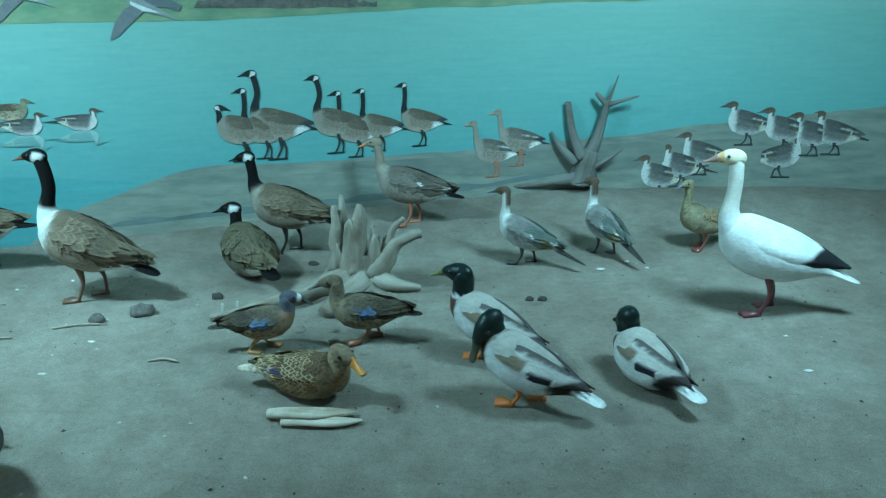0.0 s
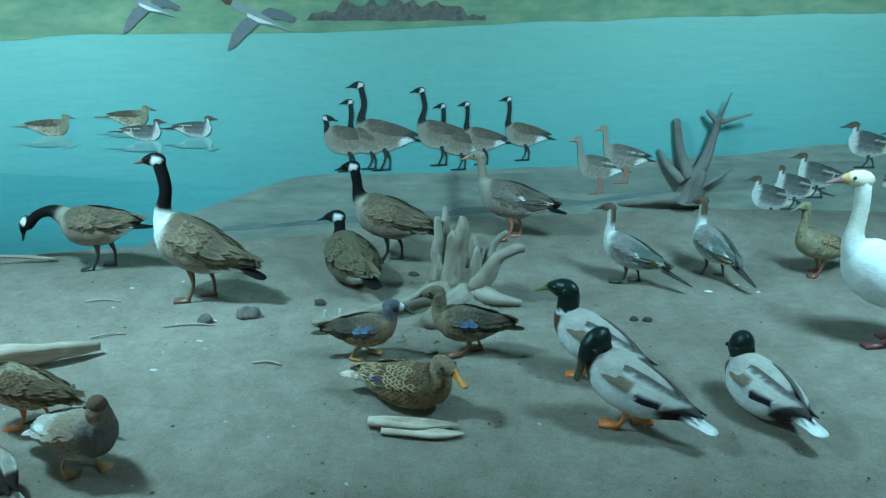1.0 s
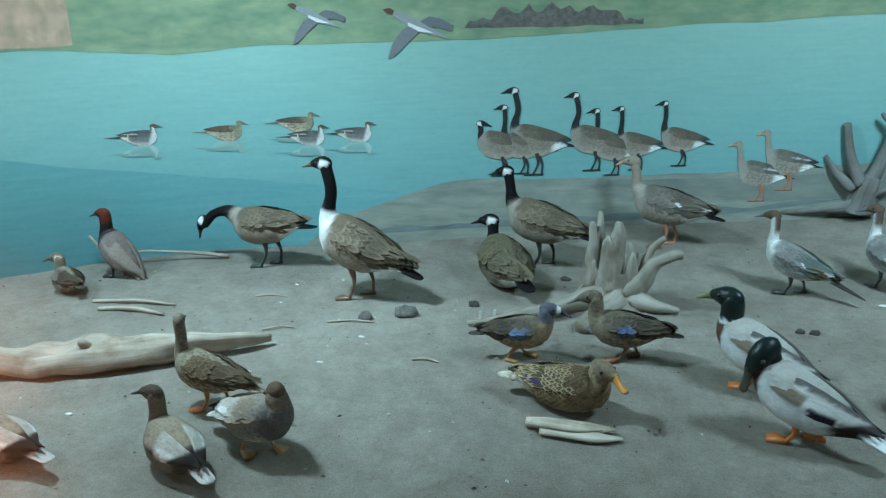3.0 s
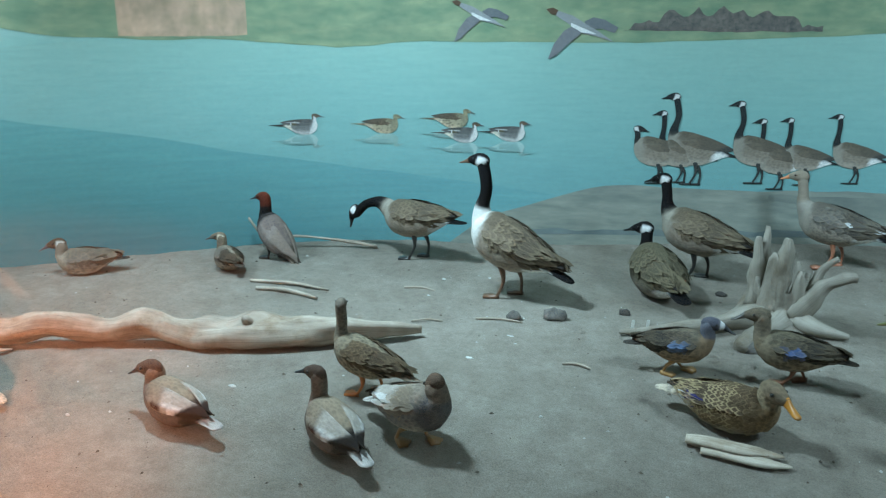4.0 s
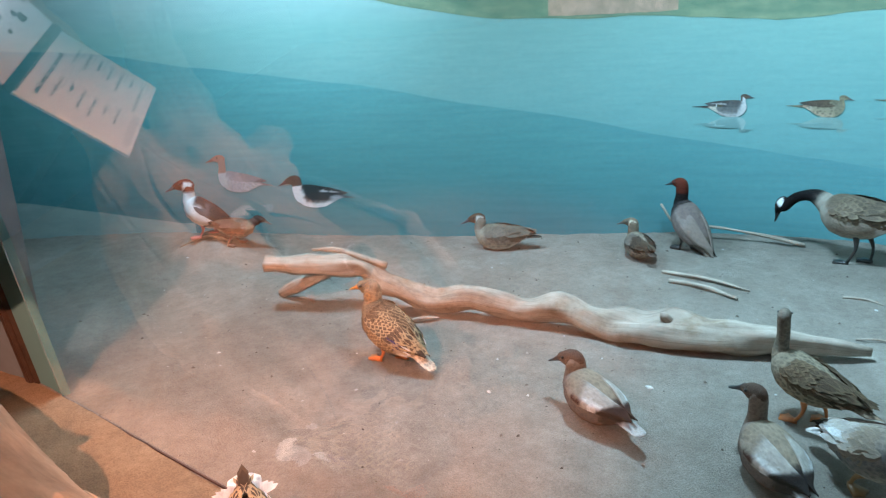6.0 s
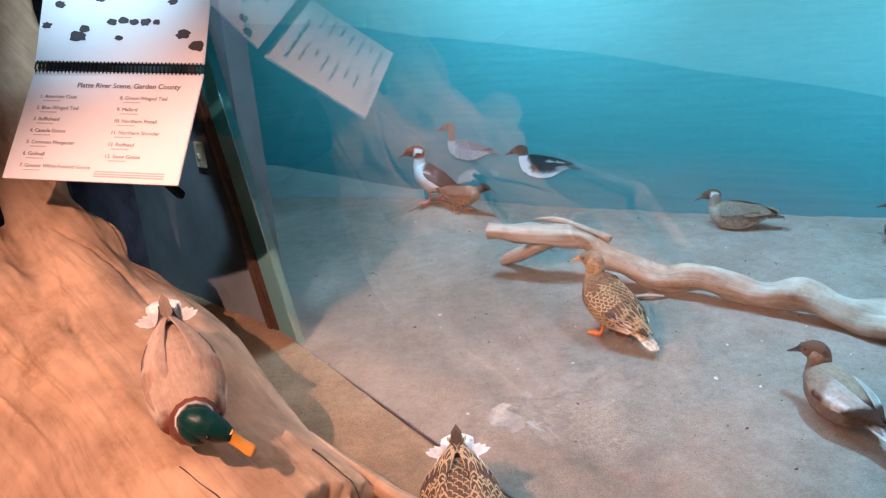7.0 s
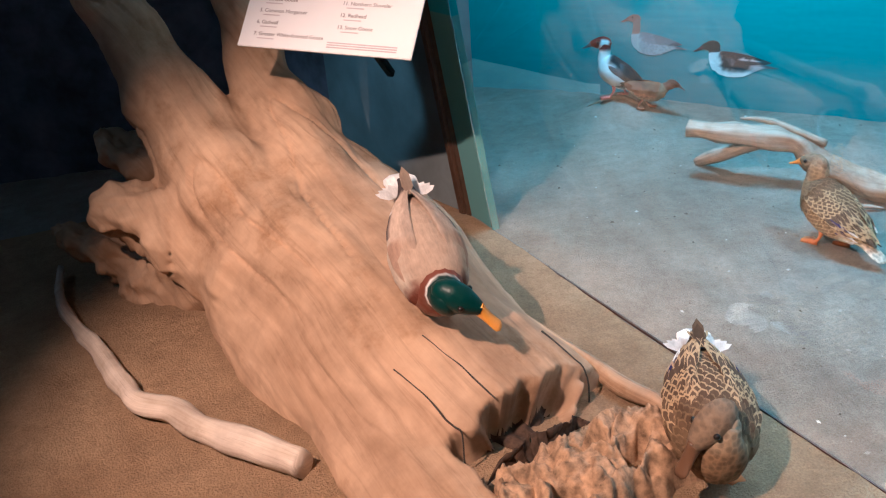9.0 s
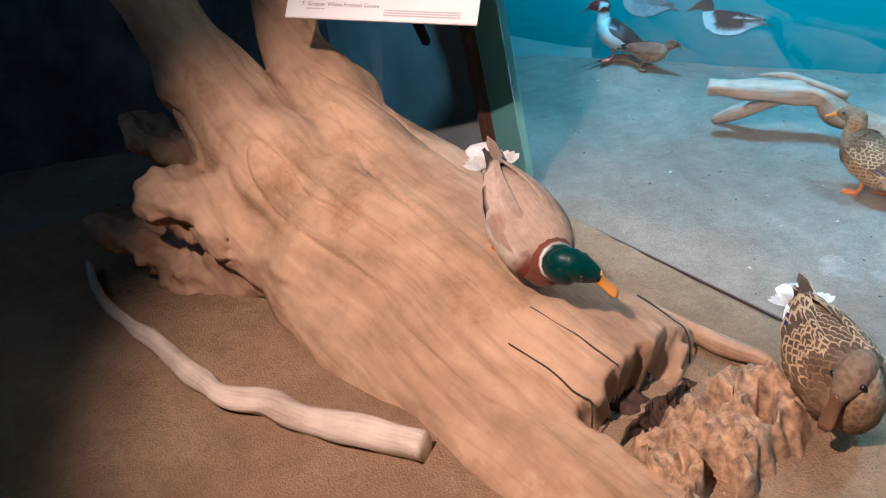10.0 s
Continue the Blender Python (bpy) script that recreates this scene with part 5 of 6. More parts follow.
def build_snag():
    sn = empty("snag", Matrix.Translation((0.86, 5.235, 0)))
    g = 0.0
    mk = lambda pts: [(x + 0.02 * noise.noise(Vector((z * 9, x * 4, 1))), y * 0.2, z + g, r * 0.92) for x, y, z, r in pts]
    limb_object("trunk", mk([(-0.02, 0, 0.16, 0.11), (0.0, 0, 0.27, 0.08), (0.03, 0, 0.38, 0.05)]), GREYWOOD, sn, n=14, sides=14, rough=0.25, seed=1.0)
    for k, pts in enumerate(([(0.02, 0, 0.33, 0.05), (0.07, 0, 0.48, 0.032), (0.10, 0, 0.62, 0.028), (0.12, 0.0, 0.70, 0.024)], [(-0.02, 0, 0.33, 0.045), (-0.10, 0, 0.50, 0.028), (-0.14, 0, 0.69, 0.018)], [(0.11, 0, 0.67, 0.02), (0.20, 0, 0.70, 0.015), (0.31, 0, 0.73, 0.006)], [(0.11, 0, 0.68, 0.02), (0.07, 0, 0.73, 0.018), (0.05, 0, 0.75, 0.008)], [(0.12, 0, 0.69, 0.016), (0.16, 0, 0.78, 0.009), (0.18, 0, 0.86, 0.004)], [(-0.06, -0.03, 0.30, 0.035), (-0.16, -0.03, 0.40, 0.022), (-0.24, -0.03, 0.50, 0.008)], [(0.05, -0.05, 0.27, 0.03), (0.14, -0.05, 0.32, 0.016), (0.22, -0.05, 0.39, 0.006)])):
        limb_object("branch", mk(pts), GREYWOOD, sn, n=12, sides=9, rough=0.22, seed=3.0 + k)
    limb_object("root", mk([(0.0, -0.05, 0.22, 0.06), (-0.20, -0.10, 0.17, 0.026), (-0.45, -0.14, 0.145, 0.016), (-0.72, -0.16, 0.14, 0.008)]), GREYWOOD, sn, n=16, sides=9, rough=0.25, seed=20.0)
    tagged(sn, "dead grey snag with bare forked branches", "dead tree")


build_log()
build_case_stump()
build_snag()


def merged(name, pieces, voxel):
    """Joins limbs into one continuous skin. Returns vertex places, normals and faces."""
    V, F = [], []
    for points, kw in pieces:
        verts, faces, uvs = limb(points, **kw)
        o = len(V)
        V += verts
        F += [tuple(i + o for i in f) for f in faces]
    ob = mesh_object(name, V, F, [])
    bm = bmesh.new()
    bm.from_mesh(ob.data)
    bmesh.ops.recalc_face_normals(bm, faces=bm.faces)
    bm.to_mesh(ob.data)
    bm.free()
    mod = ob.modifiers.new("skin", "REMESH")
    mod.mode, mod.voxel_size = "VOXEL", voxel
    sm = ob.modifiers.new("soften", "SMOOTH")
    sm.iterations, sm.factor = 9, 0.5
    dg = bpy.context.evaluated_depsgraph_get()
    me = bpy.data.meshes.new_from_object(ob.evaluated_get(dg))
    old = ob.data
    bpy.data.objects.remove(ob)
    bpy.data.meshes.remove(old)
    return me


TRUNK_FOOT, TRUNK_DIR = Vector((-2.2, 0.28, 0.0)), Vector((-0.90, -0.36, 0.30)).normalized()


def build_great_stump():
    st = empty("great_stump", Matrix.Translation((-3.2, -0.15, 0)))
    pieces = [
        ([(-2.24, 0.24, -0.16, 0.28), (-2.50, 0.13, -0.12, 0.36), (-2.80, 0.00, -0.08, 0.42), (-3.15, -0.12, 0.02, 0.44), (-3.50, -0.24, 0.16, 0.42), (-3.80, -0.36, 0.34, 0.31), (-3.95, -0.42, 0.46, 0.16)], dict(n=50, sides=40, rough=0.05, seed=4.0, squash=0.88, freq=2.5)),
        ([(-3.40, -0.36, 0.22, 0.22), (-3.66, -0.52, 0.44, 0.20), (-3.82, -0.63, 0.66, 0.145), (-3.93, -0.73, 0.88, 0.12), (-4.02, -0.84, 1.08, 0.11), (-4.15, -0.96, 1.5, 0.10)], dict(n=34, sides=18, rough=0.12, seed=6.0)),
        ([(-3.40, -0.16, 0.26, 0.22), (-3.72, -0.25, 0.46, 0.19), (-3.88, -0.31, 0.66, 0.14), (-3.97, -0.33, 0.86, 0.12), (-4.05, -0.33, 1.10, 0.12), (-4.2, -0.30, 1.5, 0.11)], dict(n=34, sides=18, rough=0.12, seed=8.0)),
        ([(-3.30, -0.36, 0.16, 0.18), (-3.46, -0.60, 0.28, 0.15), (-3.53, -0.78, 0.34, 0.12), (-3.56, -0.88, 0.37, 0.095), (-3.58, -0.93, 0.375, 0.05)], dict(n=18, sides=14, rough=0.3, seed=10.0)),
        ([(-3.36, -0.36, 0.06, 0.19), (-3.60, -0.64, 0.08, 0.15), (-3.74, -0.88, 0.09, 0.11), (-3.80, -1.00, 0.15, 0.075), (-3.88, -1.12, 0.21, 0.05), (-3.90, -1.18, 0.23, 0.040)], dict(n=20, sides=12, rough=0.3, seed=12.0)),
        ([(-3.70, -0.45, 0.16, 0.20), (-3.90, -0.70, 0.28, 0.14), (-3.98, -0.86, 0.42, 0.085), (-4.02, -0.96, 0.56, 0.05)], dict(n=18, sides=12, rough=0.3, seed=13.0)),
        ([(-3.40, -0.46, 0.06, 0.12), (-3.56, -0.64, 0.02, 0.07), (-3.70, -0.86, 0.01, 0.05)], dict(n=14, sides=10, rough=0.3, seed=15.0)),
    ]
    pieces.append(([(-3.05, -0.20, -0.03, 0.27), (-2.70, -0.13, -0.05, 0.235), (-2.40, -0.09, -0.07, 0.215), (-2.10, -0.04, -0.09, 0.19), (-1.80, 0.01, -0.10, 0.17), (-1.60, 0.04, -0.12, 0.12)], dict(n=28, sides=24, rough=0.07, seed=31.0, squash=0.95, freq=3.0)))
    me = merged("trunk", pieces, 0.011)
    side = TRUNK_DIR.cross(Vector((0, 0, 1))).normalized()
    up = side.cross(TRUNK_DIR).normalized()
    uvs, moved, decay = [], [], []
    skin = [(Vector(v.co), Vector(v.normal)) for v in me.vertices]
    for p, nrm in skin:
        q = p - TRUNK_FOOT
        u, w, h = q.dot(TRUNK_DIR), q.dot(side), q.dot(up)
        bend = 0.06 * noise.noise(Vector((u * 1.8, w * 2.0, 1.0)))
        grain = noise.noise(Vector((u * 1.6, (w + bend) * 13, h * 6)))
        fine = noise.noise(Vector((u * 4.5, (w + bend) * 34, h * 15)))
        lump = noise.noise(p * 3.2)
        crack = abs(noise.noise(Vector((u * 0.9 + 7, (w + bend) * 7.5, h * 2.5))))
        d = 0.018 * lump + 0.0065 * grain + 0.0035 * fine + 0.006 * noise.noise(p * 9) - 0.020 * smooth01(0.045, 0.0, crack) * smooth01(-0.2, 0.25, noise.noise(Vector((u * 1.1, w * 3, 9))))
        flake = noise.noise(Vector((u * 1.9 + 3, (w + bend) * 6.5, h * 3)))
        d += 0.003 * smooth01(-0.02, 0.06, flake) + 0.0035 * smooth01(0.22, 0.25, flake) + 0.003 * noise.noise(Vector((u * 9, (w + bend) * 55, h * 30)))
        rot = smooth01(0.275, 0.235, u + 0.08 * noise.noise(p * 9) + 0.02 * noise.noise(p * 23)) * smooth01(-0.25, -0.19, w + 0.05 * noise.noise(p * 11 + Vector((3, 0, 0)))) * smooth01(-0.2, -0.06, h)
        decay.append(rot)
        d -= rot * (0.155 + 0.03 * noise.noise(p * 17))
        ragged = smooth01(0.5, 0.9, (p.y + 0.55) * -3.0) * smooth01(-3.2, -3.4, p.x) * smooth01(0.75, 0.5, p.z)
        d += ragged * (0.045 * noise.noise(p * 8) + 0.022 * noise.noise(p * 19) + 0.010 * noise.noise(p * 40))
        uvs.append((u, (w + bend) * 0.6 + h * 0.35))
        moved.append(p + nrm * d - Vector((-3.2, -0.15, 0)))
    me.vertices.foreach_set("co", np.array([tuple(p) for p in moved], np.float32).ravel())
    me.update()
    me.materials.append(STUMP)
    me.materials.append(ROT_SHADE)
    # faces deep in the carved hollow take the colour with painted shade
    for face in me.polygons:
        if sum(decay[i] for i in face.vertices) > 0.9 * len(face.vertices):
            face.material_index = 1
    me.polygons.foreach_set("use_smooth", [True] * len(me.polygons))
    ob = new("trunk", me)
    ob.parent = st
    uv_layer(me, uvs)
    rnd = random.Random(5)
    # crumbling rotten wood at the broken end
    verts, faces = [], []
    nu, nv = 120, 84
    along, over = Vector((-0.93, -0.36, 0)).normalized(), Vector((0.36, -0.93, 0)).normalized()
    for j in range(nv + 1):
        for i in range(nu + 1):
            fu, fv = i / nu - 0.5, j / nv - 0.5
            p = Vector((-2.235, 0.245, 0)) + over * (fu * 0.60) + along * (fv * 0.40)
            warp = p + Vector((noise.noise(p * 9), noise.noise(p * 9 + Vector((4, 1, 0))), 0)) * 0.035
            pit = smooth01(0.02, 0.22, noise.noise(warp * 10.5 + Vector((2.0, 0.6, 0))))
            crag = 0.018 * noise.noise(warp * 16) + 0.013 * noise.noise(warp * 34) + 0.007 * noise.noise(warp * 75) + 0.004 * noise.noise(p * 150)
            edge = smooth01(0.5, 0.40, abs(fu) + 0.10 * noise.noise(p * 12)) * smooth01(0.5, 0.30, abs(fv) + 0.12 * noise.noise(p * 15))
            moat = smooth01(0.10, 0.26, fv + 0.08 * noise.noise(p * 14))
            z = -0.05 + edge * (0.15 + 1.9 * crag - 0.12 * pit - 0.10 * moat)
            shift = Vector((noise.noise(p * 26), noise.noise(p * 26 + Vector((5, 0, 0))), 0)) * 0.016
            verts.append(p + shift + Vector((0, 0, z)) - Vector((-3.2, -0.15, 0)))
    faces = [(j * (nu + 1) + i, j * (nu + 1) + i + 1, (j + 1) * (nu + 1) + i + 1, (j + 1) * (nu + 1) + i) for j in range(nv) for i in range(nu)]
    mesh_object("rotten_heart", verts, faces, [ROT], st, "crumbling brown rotten wood with dark pits", True)
    # long drying cracks along the trunk
    frame_pts = [((p - TRUNK_FOOT).dot(TRUNK_DIR), (p - TRUNK_FOOT).dot(side), (p - TRUNK_FOOT).dot(up), p) for p, nrm in ((q + Vector((-3.2, -0.15, 0)), None) for q in moved)]
    arr = np.array([(u, w, h) for u, w, h, p in frame_pts])
    for w0, u0, u1, drift, r in ((-0.10, 0.28, 0.54, -0.04, 0.0030), (-0.20, 0.17, 0.50, -0.05, 0.0055), (0.26, 0.08, 0.44, -0.06, 0.0055)):
        pts = []
        for k in range(13):
            u = u0 + (u1 - u0) * k / 12
            w = w0 + drift * k / 12 + 0.005 * noise.noise(Vector((u * 14, w0 * 9, 2)))
            near = np.nonzero((abs(arr[:, 0] - u) < 0.02) & (abs(arr[:, 1] - w) < 0.015))[0]
            if len(near):
                best = near[np.argmax(arr[near, 2])]
                q = TRUNK_FOOT + TRUNK_DIR * u + side * w + up * (arr[best, 2] - 0.001)
                pts.append((*(q - Vector((-3.2, -0.15, 0))), r * 0.36 * (0.25 + 0.9 * math.sin(math.pi * (k + 0.4) / 12.8))))
        if len(pts) > 4:
            limb_object("crack", pts, DEBRIS, st, "dark drying crack", n=36, sides=6, rough=0.5, seed=w0 * 40)
    limb_object("bark_strip", [(-2.92 + 3.2, 0.36 + 0.15, 0.06, 0.012), (-2.70 + 3.2, 0.43 + 0.15, 0.05, 0.018), (-2.52 + 3.2, 0.50 + 0.15, 0.03, 0.022), (-2.42 + 3.2, 0.55 + 0.15, 0.03, 0.026), (-2.38 + 3.2, 0.56 + 0.15, 0.03, 0.01)], STUMP, st, "loose ragged strip of bark", n=20, sides=9, rough=0.35, seed=77.0)
    tagged(st, "large weathered brown tree stump with two limbs and roots", "tree stump")


def build_fallen_branch():
    g = 0.0
    ob = limb_object("fallen_branch", [(-3.95, -1.20, 0.06, 0.012), (-3.62, -1.14, 0.045, 0.018), (-3.28, -0.98, 0.030, 0.028), (-3.02, -0.87, 0.030, 0.029), (-2.88, -0.80, 0.034, 0.033), (-2.80, -0.71, 0.044, 0.042), (-2.70, -0.62, 0.036, 0.036), (-2.58, -0.50, 0.040, 0.040), (-2.46, -0.38, 0.040, 0.040)], BLEACHED, n=60, sides=14, rough=0.2, freq=9.0, seed=21.0)
    tagged(ob, "pale bleached branch lying on the sand", "branch")


build_great_stump()
build_fallen_branch()

# ---- sign ----
SIGN_BL, SIGN_BR, SIGN_TL = Vector((-3.592, -0.384, 0.884)), Vector((-3.261, 0.127, 0.835)), Vector((-3.77, -0.206, 1.192))


def build_sign():
    wx = (SIGN_BR - SIGN_BL).normalized()
    up = (SIGN_TL - SIGN_BL)
    up = (up - wx * up.dot(wx)).normalized()
    nz = wx.cross(up).normalized()
    m = Matrix.Translation(SIGN_BL) @ Matrix((wx, up, nz)).transposed().to_4x4()
    W, H = 0.611, 0.397
    sign = empty("sign", m)
    bm = bmesh.new()
    box(bm, (W / 2, H / 2, -0.006), (W, H, 0.010), None, 0.002)
    part("page", bm, PAPER, sign, "white card with printed list")
    bm = bmesh.new()
    box(bm, (W / 2, 0.20, 0.006), (W, 0.40, 0.008), Matrix.Translation((0, H + 0.03, 0)) @ Matrix.Rotation(radians(14), 4, "X"), 0.002)
    part("upper_page", bm, PAPER, sign, "white card with a printed picture")
    for i in range(44):
        bm = bmesh.new()
        x = 0.01 + (W - 0.02) * i / 43
        for k in range(9):
            a0 = 2 * math.pi * k / 9
            box(bm, (0, 0.017 * math.cos(a0), 0.013 * math.sin(a0)), (0.0035, 0.0125, 0.0035), Matrix.Translation((x, H + 0.012, 0.001)) @ Matrix.Rotation(0, 4, "X"))
        part("ring", bm, WIRE, sign)
    bm = bmesh.new()
    box(bm, (W / 2, H * 0.5, -0.03), (0.10, 0.10, 0.03))
    box(bm, (W / 2, H * 0.5, -0.30), (0.03, 0.03, 0.55), None, 0.004)
    part("bracket", bm, WIRE, sign, "dark metal bracket")

    def words(text, x, y, size, mat, name):
        cu = bpy.data.curves.new(name, "FONT")
        cu.body, cu.size, cu.extrude = text, size, 0.0004
        ob = new(name, cu)
        dg = bpy.context.evaluated_depsgraph_get()
        me = bpy.data.meshes.new_from_object(ob.evaluated_get(dg))
        bpy.data.objects.remove(ob)
        me.materials.clear()
        me.materials.append(mat)
        o = new(name, me)
        o.parent = sign
        o.location = (x, y, 0.0002)

    words("Platte River Scene, Garden County", 0.175, 0.335, 0.026, INK, "title")
    left = ["1. American Coot", "2. Blue-Winged Teal", "3. Bufflehead", "4. Canada Goose", "5. Common Merganser", "6. Gadwall", "7. Greater White-Fronted Goose"]
    right = ["8. Green-Winged Teal", "9. Mallard", "10. Northern Pintail", "11. Northern Shoveler", "12. Redhead", "13. Snow Goose"]
    for col, x in ((left, 0.05), (right, 0.34)):
        for i, t in enumerate(col):
            y = 0.293 - i * 0.042
            words(t, x, y, 0.0185, INK_GREY, "line")
            bm = bmesh.new()
            box(bm, (x + 0.012 + 0.035, y - 0.010, 0.0006), (0.06, 0.0030, 0.0008))
            part("caption", bm, INK_FAINT, sign)
    for i in range(3):
        bm = bmesh.new()
        box(bm, (0.44, 0.034 - i * 0.008, 0.0006), (0.24, 0.004, 0.0008))
        part("caption", bm, INK_FAINT, sign)
    # little printed pictures on the upper card
    um = Matrix.Translation((0, H + 0.03, 0)) @ Matrix.Rotation(radians(14), 4, "X")
    for x, y, k in ((0.03, 0.125, 0.02), (0.15, 0.09, 0.03), (0.17, 0.115, 0.02), (0.30, 0.085, 0.015), (0.27, 0.14, 0.018), (0.31, 0.145, 0.02), (0.35, 0.14, 0.018), (0.39, 0.14, 0.02), (0.43, 0.14, 0.014), (0.53, 0.10, 0.026), (0.58, 0.06, 0.028), (0.07, 0.20, 0.02), (0.22, 0.22, 0.02), (0.48, 0.21, 0.018)):
        bm = bmesh.new()
        r = bmesh.ops.create_circle(bm, cap_ends=True, segments=14, radius=1.0)
        for v in r["verts"]:
            w = 1 + 0.5 * noise.noise(v.co * 1.7 + Vector((x * 90, y * 50, 0)))
            v.co = um @ Vector((x + v.co.x * k * w, y + v.co.y * k * 0.6 * w, 0.0108))
        part("print", bm, INK, sign)
    tagged(sign, "white spiral-bound sign listing the birds", "sign")


build_sign()

# ---- small things on the sand ----


def pebble_mesh(bm, centre, size, seed):
    r = bmesh.ops.create_icosphere(bm, subdivisions=2, radius=1.0)
    for v in r["verts"]:
        k = 1 + 0.35 * noise.noise(v.co * 1.3 + Vector((seed, 0, 0)))
        v.co = Vector((v.co.x * size[0] * k, v.co.y * size[1] * k, v.co.z * size[2] * k)) + Vector(centre)


def stone(name, label, x, y, size, mat, category, seed):
    bm = bmesh.new()
    pebble_mesh(bm, (0, 0, size[2] * 0.5), size, seed)
    ob = part(name, bm, mat, None, smooth=True)
    ob.location = (x, y, ground_z(x, y))
    tagged(ob, label, category)


stone("rock", "rough brown stone on the sand", -1.39, 3.36, (0.058, 0.042, 0.034), STONE, "rock", 1.0)
stone("rock", "small grey stone on the sand", -1.56, 3.28, (0.035, 0.03, 0.03), STONE, "rock", 2.0)
stone("pebble", "dark pebble on the sand", -1.11, 3.58, (0.03, 0.025, 0.018), DEBRIS, "pebble", 3.0)
stone("pebble", "dark pebble on the sand", 0.37, 3.62, (0.02, 0.018, 0.014), DEBRIS, "pebble", 4.0)
stone("pebble", "dark pebble on the sand", 0.43, 3.62, (0.022, 0.018, 0.014), DEBRIS, "pebble", 5.0)
stone("pebble", "dark pebble on the sand", -0.74, 4.09, (0.03, 0.02, 0.014), DEBRIS, "pebble", 6.0)
stone("rock", "small lump of driftwood bark", -0.53, 3.38, (0.05, 0.04, 0.03), STONE, "rock", 7.0)
for k, (x, y, r) in enumerate(((-1.57, 2.80, 0.022), (-2.28, 2.15, 0.024), (-1.50, 3.08, 0.024), (-2.66, 1.71, 0.012), (1.38, 2.86, 0.026), (1.41, 3.17, 0.014), (-1.52, 3.30, 0.012), (-2.10, 3.65, 0.016), (0.94, 4.17, 0.02), (0.78, 4.05, 0.03), (1.03, 4.08, 0.014), (-2.06, 3.39, 0.012), (-1.89, 3.78, 0.012), (-1.13, 2.44, 0.010), (-3.6, 0.47, 0.03))):
    stone("shell", "small pale shell fragment on the sand", x, y, (r * 0.75, r * 0.42, 0.005), SHELL, "shell", 10.0 + k)
for x, y in ((-1.02, 3.33), (-0.96, 3.36), (-1.74, 2.52)):
    bm = bmesh.new()
    box(bm, (0, 0, 0.035), (0.014, 0.010, 0.08), Matrix.Rotation(radians(5), 4, "Y"), 0.003)
    ob = part("peg", bm, SHELL, None)
    ob.location = (x, y, ground_z(x, y))
    tagged(ob, "small white peg stuck in the sand", "peg")
for k, (a, b, r) in enumerate((((-3.0, 3.16), (-2.56, 3.23), 0.010), ((-2.9, 3.08), (-2.54, 3.10), 0.012), ((-2.23, 3.44), (-2.06, 3.46), 0.006), ((-3.42, 1.86), (-3.33, 2.0), 0.010), ((-1.72, 3.2), (-1.5, 3.24), 0.007), ((-1.2, 2.9), (-1.08, 2.9), 0.006), ((-1.98, 3.05), (-1.84, 3.1), 0.005))):
    mid = ((a[0] + b[0]) / 2, (a[1] + b[1]) / 2 + 0.02)
    pts = [(a[0], a[1], ground_z(*a) + r, r * 0.8), (mid[0], mid[1], ground_z(*mid) + r * 1.4, r), (b[0], b[1], ground_z(*b) + r, r * 0.5)]
    tagged(limb_object("twig", pts, DRIFT, n=10, sides=7, rough=0.25, seed=30.0 + k), "thin dry twig on the sand", "twig")
tagged(limb_object("twig", [(-3.40, 3.66, 0.20, 0.006), (-3.30, 3.70, 0.07, 0.008), (-3.15, 3.78, 0.085, 0.009), (-2.95, 3.9, 0.06, 0.010), (-2.72, 4.0, 0.02, 0.012)], DRIFT, n=14, sides=7, rough=0.25, seed=41.0), "bent dry branch at the water's edge", "twig")


tagged(limb_object("branch", [(-5.17, 1.52, 0.06, 0.008), (-5.10, 1.60, 0.11, 0.012), (-5.03, 1.67, 0.128, 0.012), (-4.95, 1.75, 0.09, 0.006)], DRIFT, n=14, sides=8, rough=0.25, seed=61.0), "short dry branch under the small ducks", "branch")


def build_board():
    bd = empty("broken_board", Matrix.Translation((-0.46, 2.47, ground_z(-0.46, 2.47))) @ Matrix.Rotation(radians(2), 4, "Z"))
    for dy, dz, ln, dx, r in ((0.028, 0.020, 0.31, -0.02, 0.040), (-0.020, 0.016, 0.28, 0.02, 0.036), (0.005, 0.030, 0.24, -0.03, 0.026)):
        limb_object("splinter", [(-ln / 2 + dx, dy, dz, r * 0.7), (-ln / 4 + dx, dy + 0.004, dz, r), (ln / 6 + dx, dy - 0.005, dz, r * 0.9), (ln / 2 + dx, dy + 0.015, dz - 0.006, 0.006)], BLEACHED, bd, n=18, sides=6, rough=0.16, seed=50 + dy * 100, squash=0.40)
    tagged(bd, "short split piece of weathered wood on sand", "driftwood")


build_board()


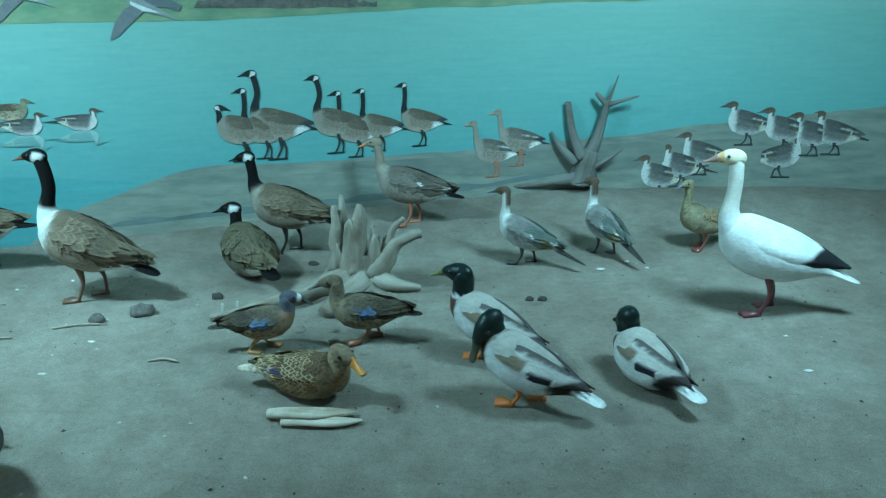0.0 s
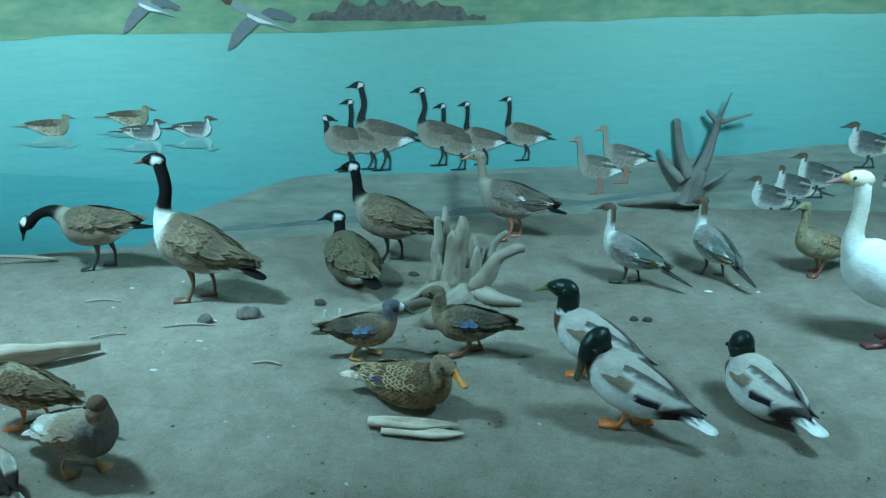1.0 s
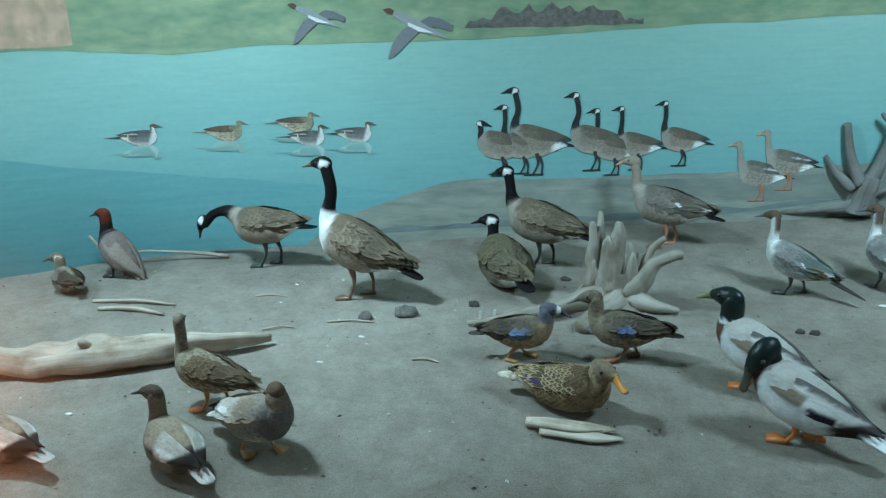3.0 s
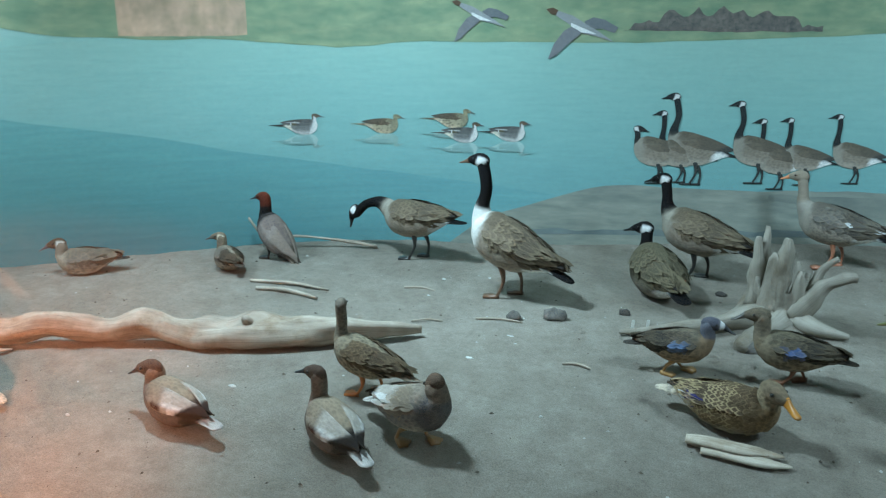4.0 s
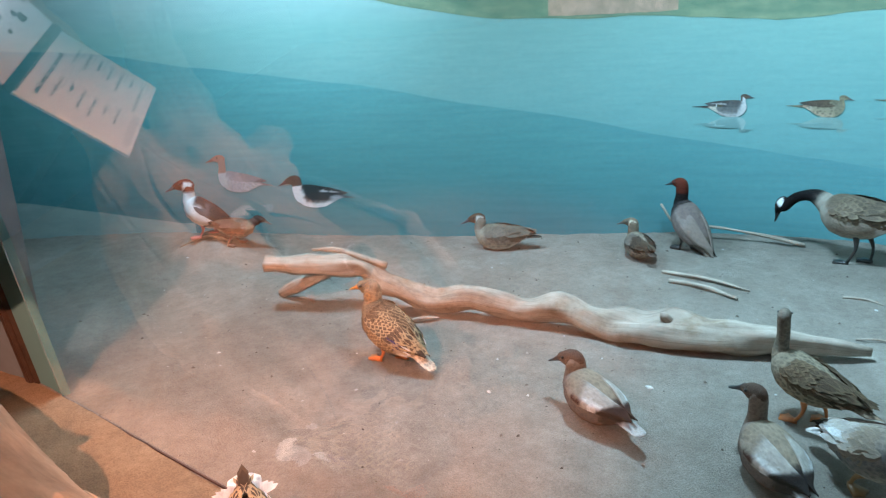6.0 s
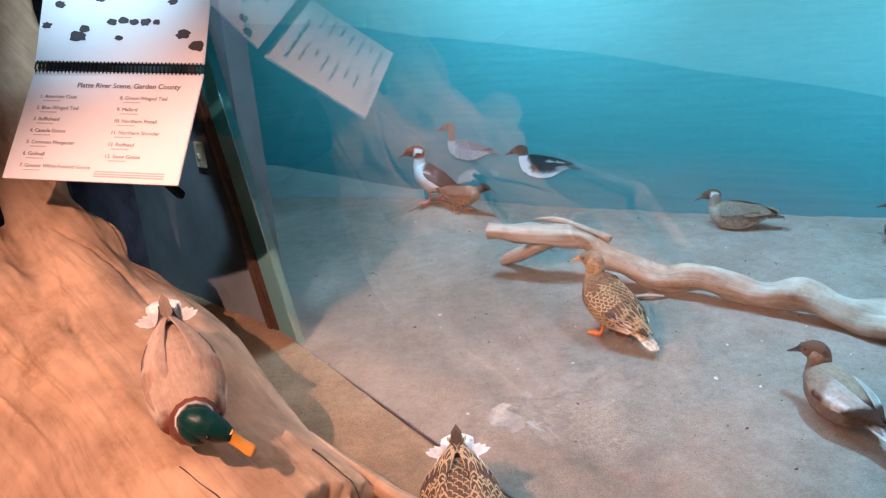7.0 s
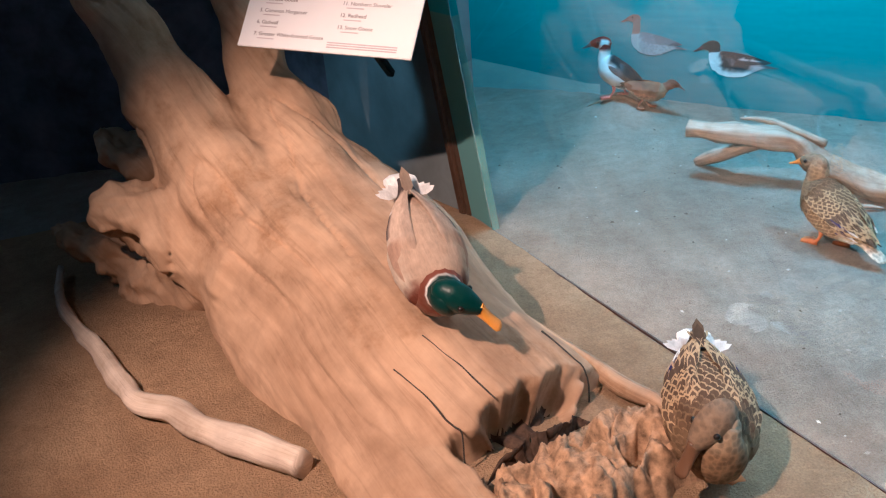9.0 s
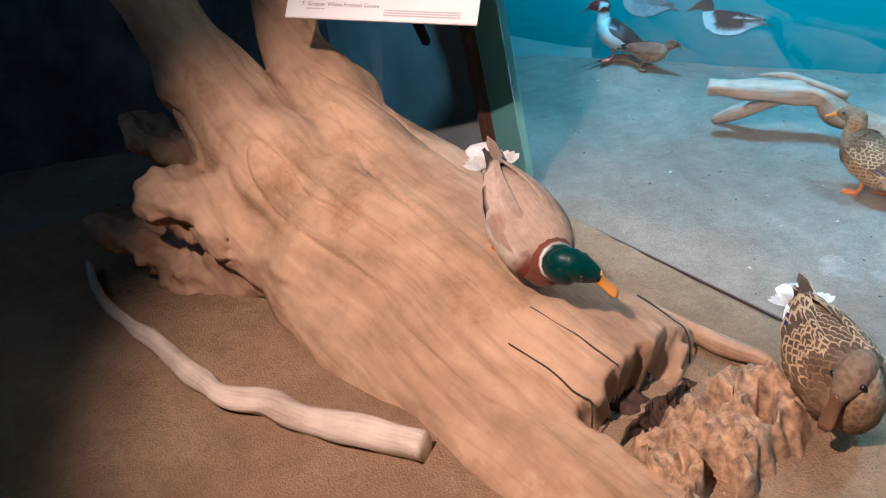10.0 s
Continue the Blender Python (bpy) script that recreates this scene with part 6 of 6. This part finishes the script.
def build_grit():
    """Crumbs of sand, bark and shell strewn over the ground."""
    rnd = random.Random(11)
    verts, faces = [], []
    for k in range(2600):
        x, y = rnd.uniform(-5.0, 2.8), rnd.uniform(-1.3, 5.0)
        if y > 4.9 + 0.28 * x - 0.2 and x < -0.5:
            continue
        r = 0.002 + 0.0045 * rnd.random() ** 2.5
        a = rnd.uniform(0, 6.28)
        o = len(verts)
        z = ground_z(x, y) + 0.002
        for i in range(4):
            verts.append((x + math.cos(a + i * 1.57) * r * (1.6 if i % 2 else 1), y + math.sin(a + i * 1.57) * r * (1.6 if i % 2 else 1), z))
        verts.append((x, y, z + r * 1.1))
        faces += [(o + i, o + (i + 1) % 4, o + 4) for i in range(4)]
    mat, nt, bsdf = node_material("grit", 0.95, 0, 0.2)
    geo = nt.nodes.new("ShaderNodeNewGeometry")
    colour_in(nt, bsdf, ramp(nt, geo.outputs["Random Per Island"], [(0.0, (0.05, 0.04, 0.03)), (0.45, (0.16, 0.13, 0.10)), (0.75, (0.34, 0.30, 0.25)), (1.0, (0.7, 0.68, 0.62))]))
    ob = mesh_object("grit", verts, faces, [mat], smooth=False)
    tagged(ob, "fine crumbs of bark, shell and grit on the sand", "grit", kind="stuff")


build_grit()


def build_clods():
    """Small lumps of caked sand, thickest round the stump's roots."""
    rnd = random.Random(21)
    verts, faces = [], []
    for k in range(240):
        if k < 110:
            x, y = rnd.gauss(-0.55, 0.32), rnd.gauss(3.35, 0.20)
        else:
            x, y = rnd.uniform(-4.2, 2.4), rnd.uniform(1.4, 4.3)
        r = 0.006 + (0.020 if k < 110 else 0.008) * rnd.random() ** 2
        o, turn_by = len(verts), rnd.uniform(0, 6.28)
        z = ground_z(x, y) - r * 0.15
        for level, spread in ((0.0, 1.25), (0.45, 0.95)):
            for i in range(7):
                a = turn_by + i * 0.8976
                q = r * spread * (1 + 0.3 * noise.noise(Vector((a * 2, k * 1.3, level))))
                verts.append((x + math.cos(a) * q, y + math.sin(a) * q * 0.8, z + level * r))
        verts.append((x, y, z + 0.8 * r))
        for i in range(7):
            n = (i + 1) % 7
            faces.append((o + i, o + n, o + 7 + n, o + 7 + i))
            faces.append((o + 7 + i, o + 7 + n, o + 14))
    tagged(mesh_object("clods", verts, faces, [SAND]), "small caked lumps of pale sand", "sand lumps", kind="stuff")


build_clods()
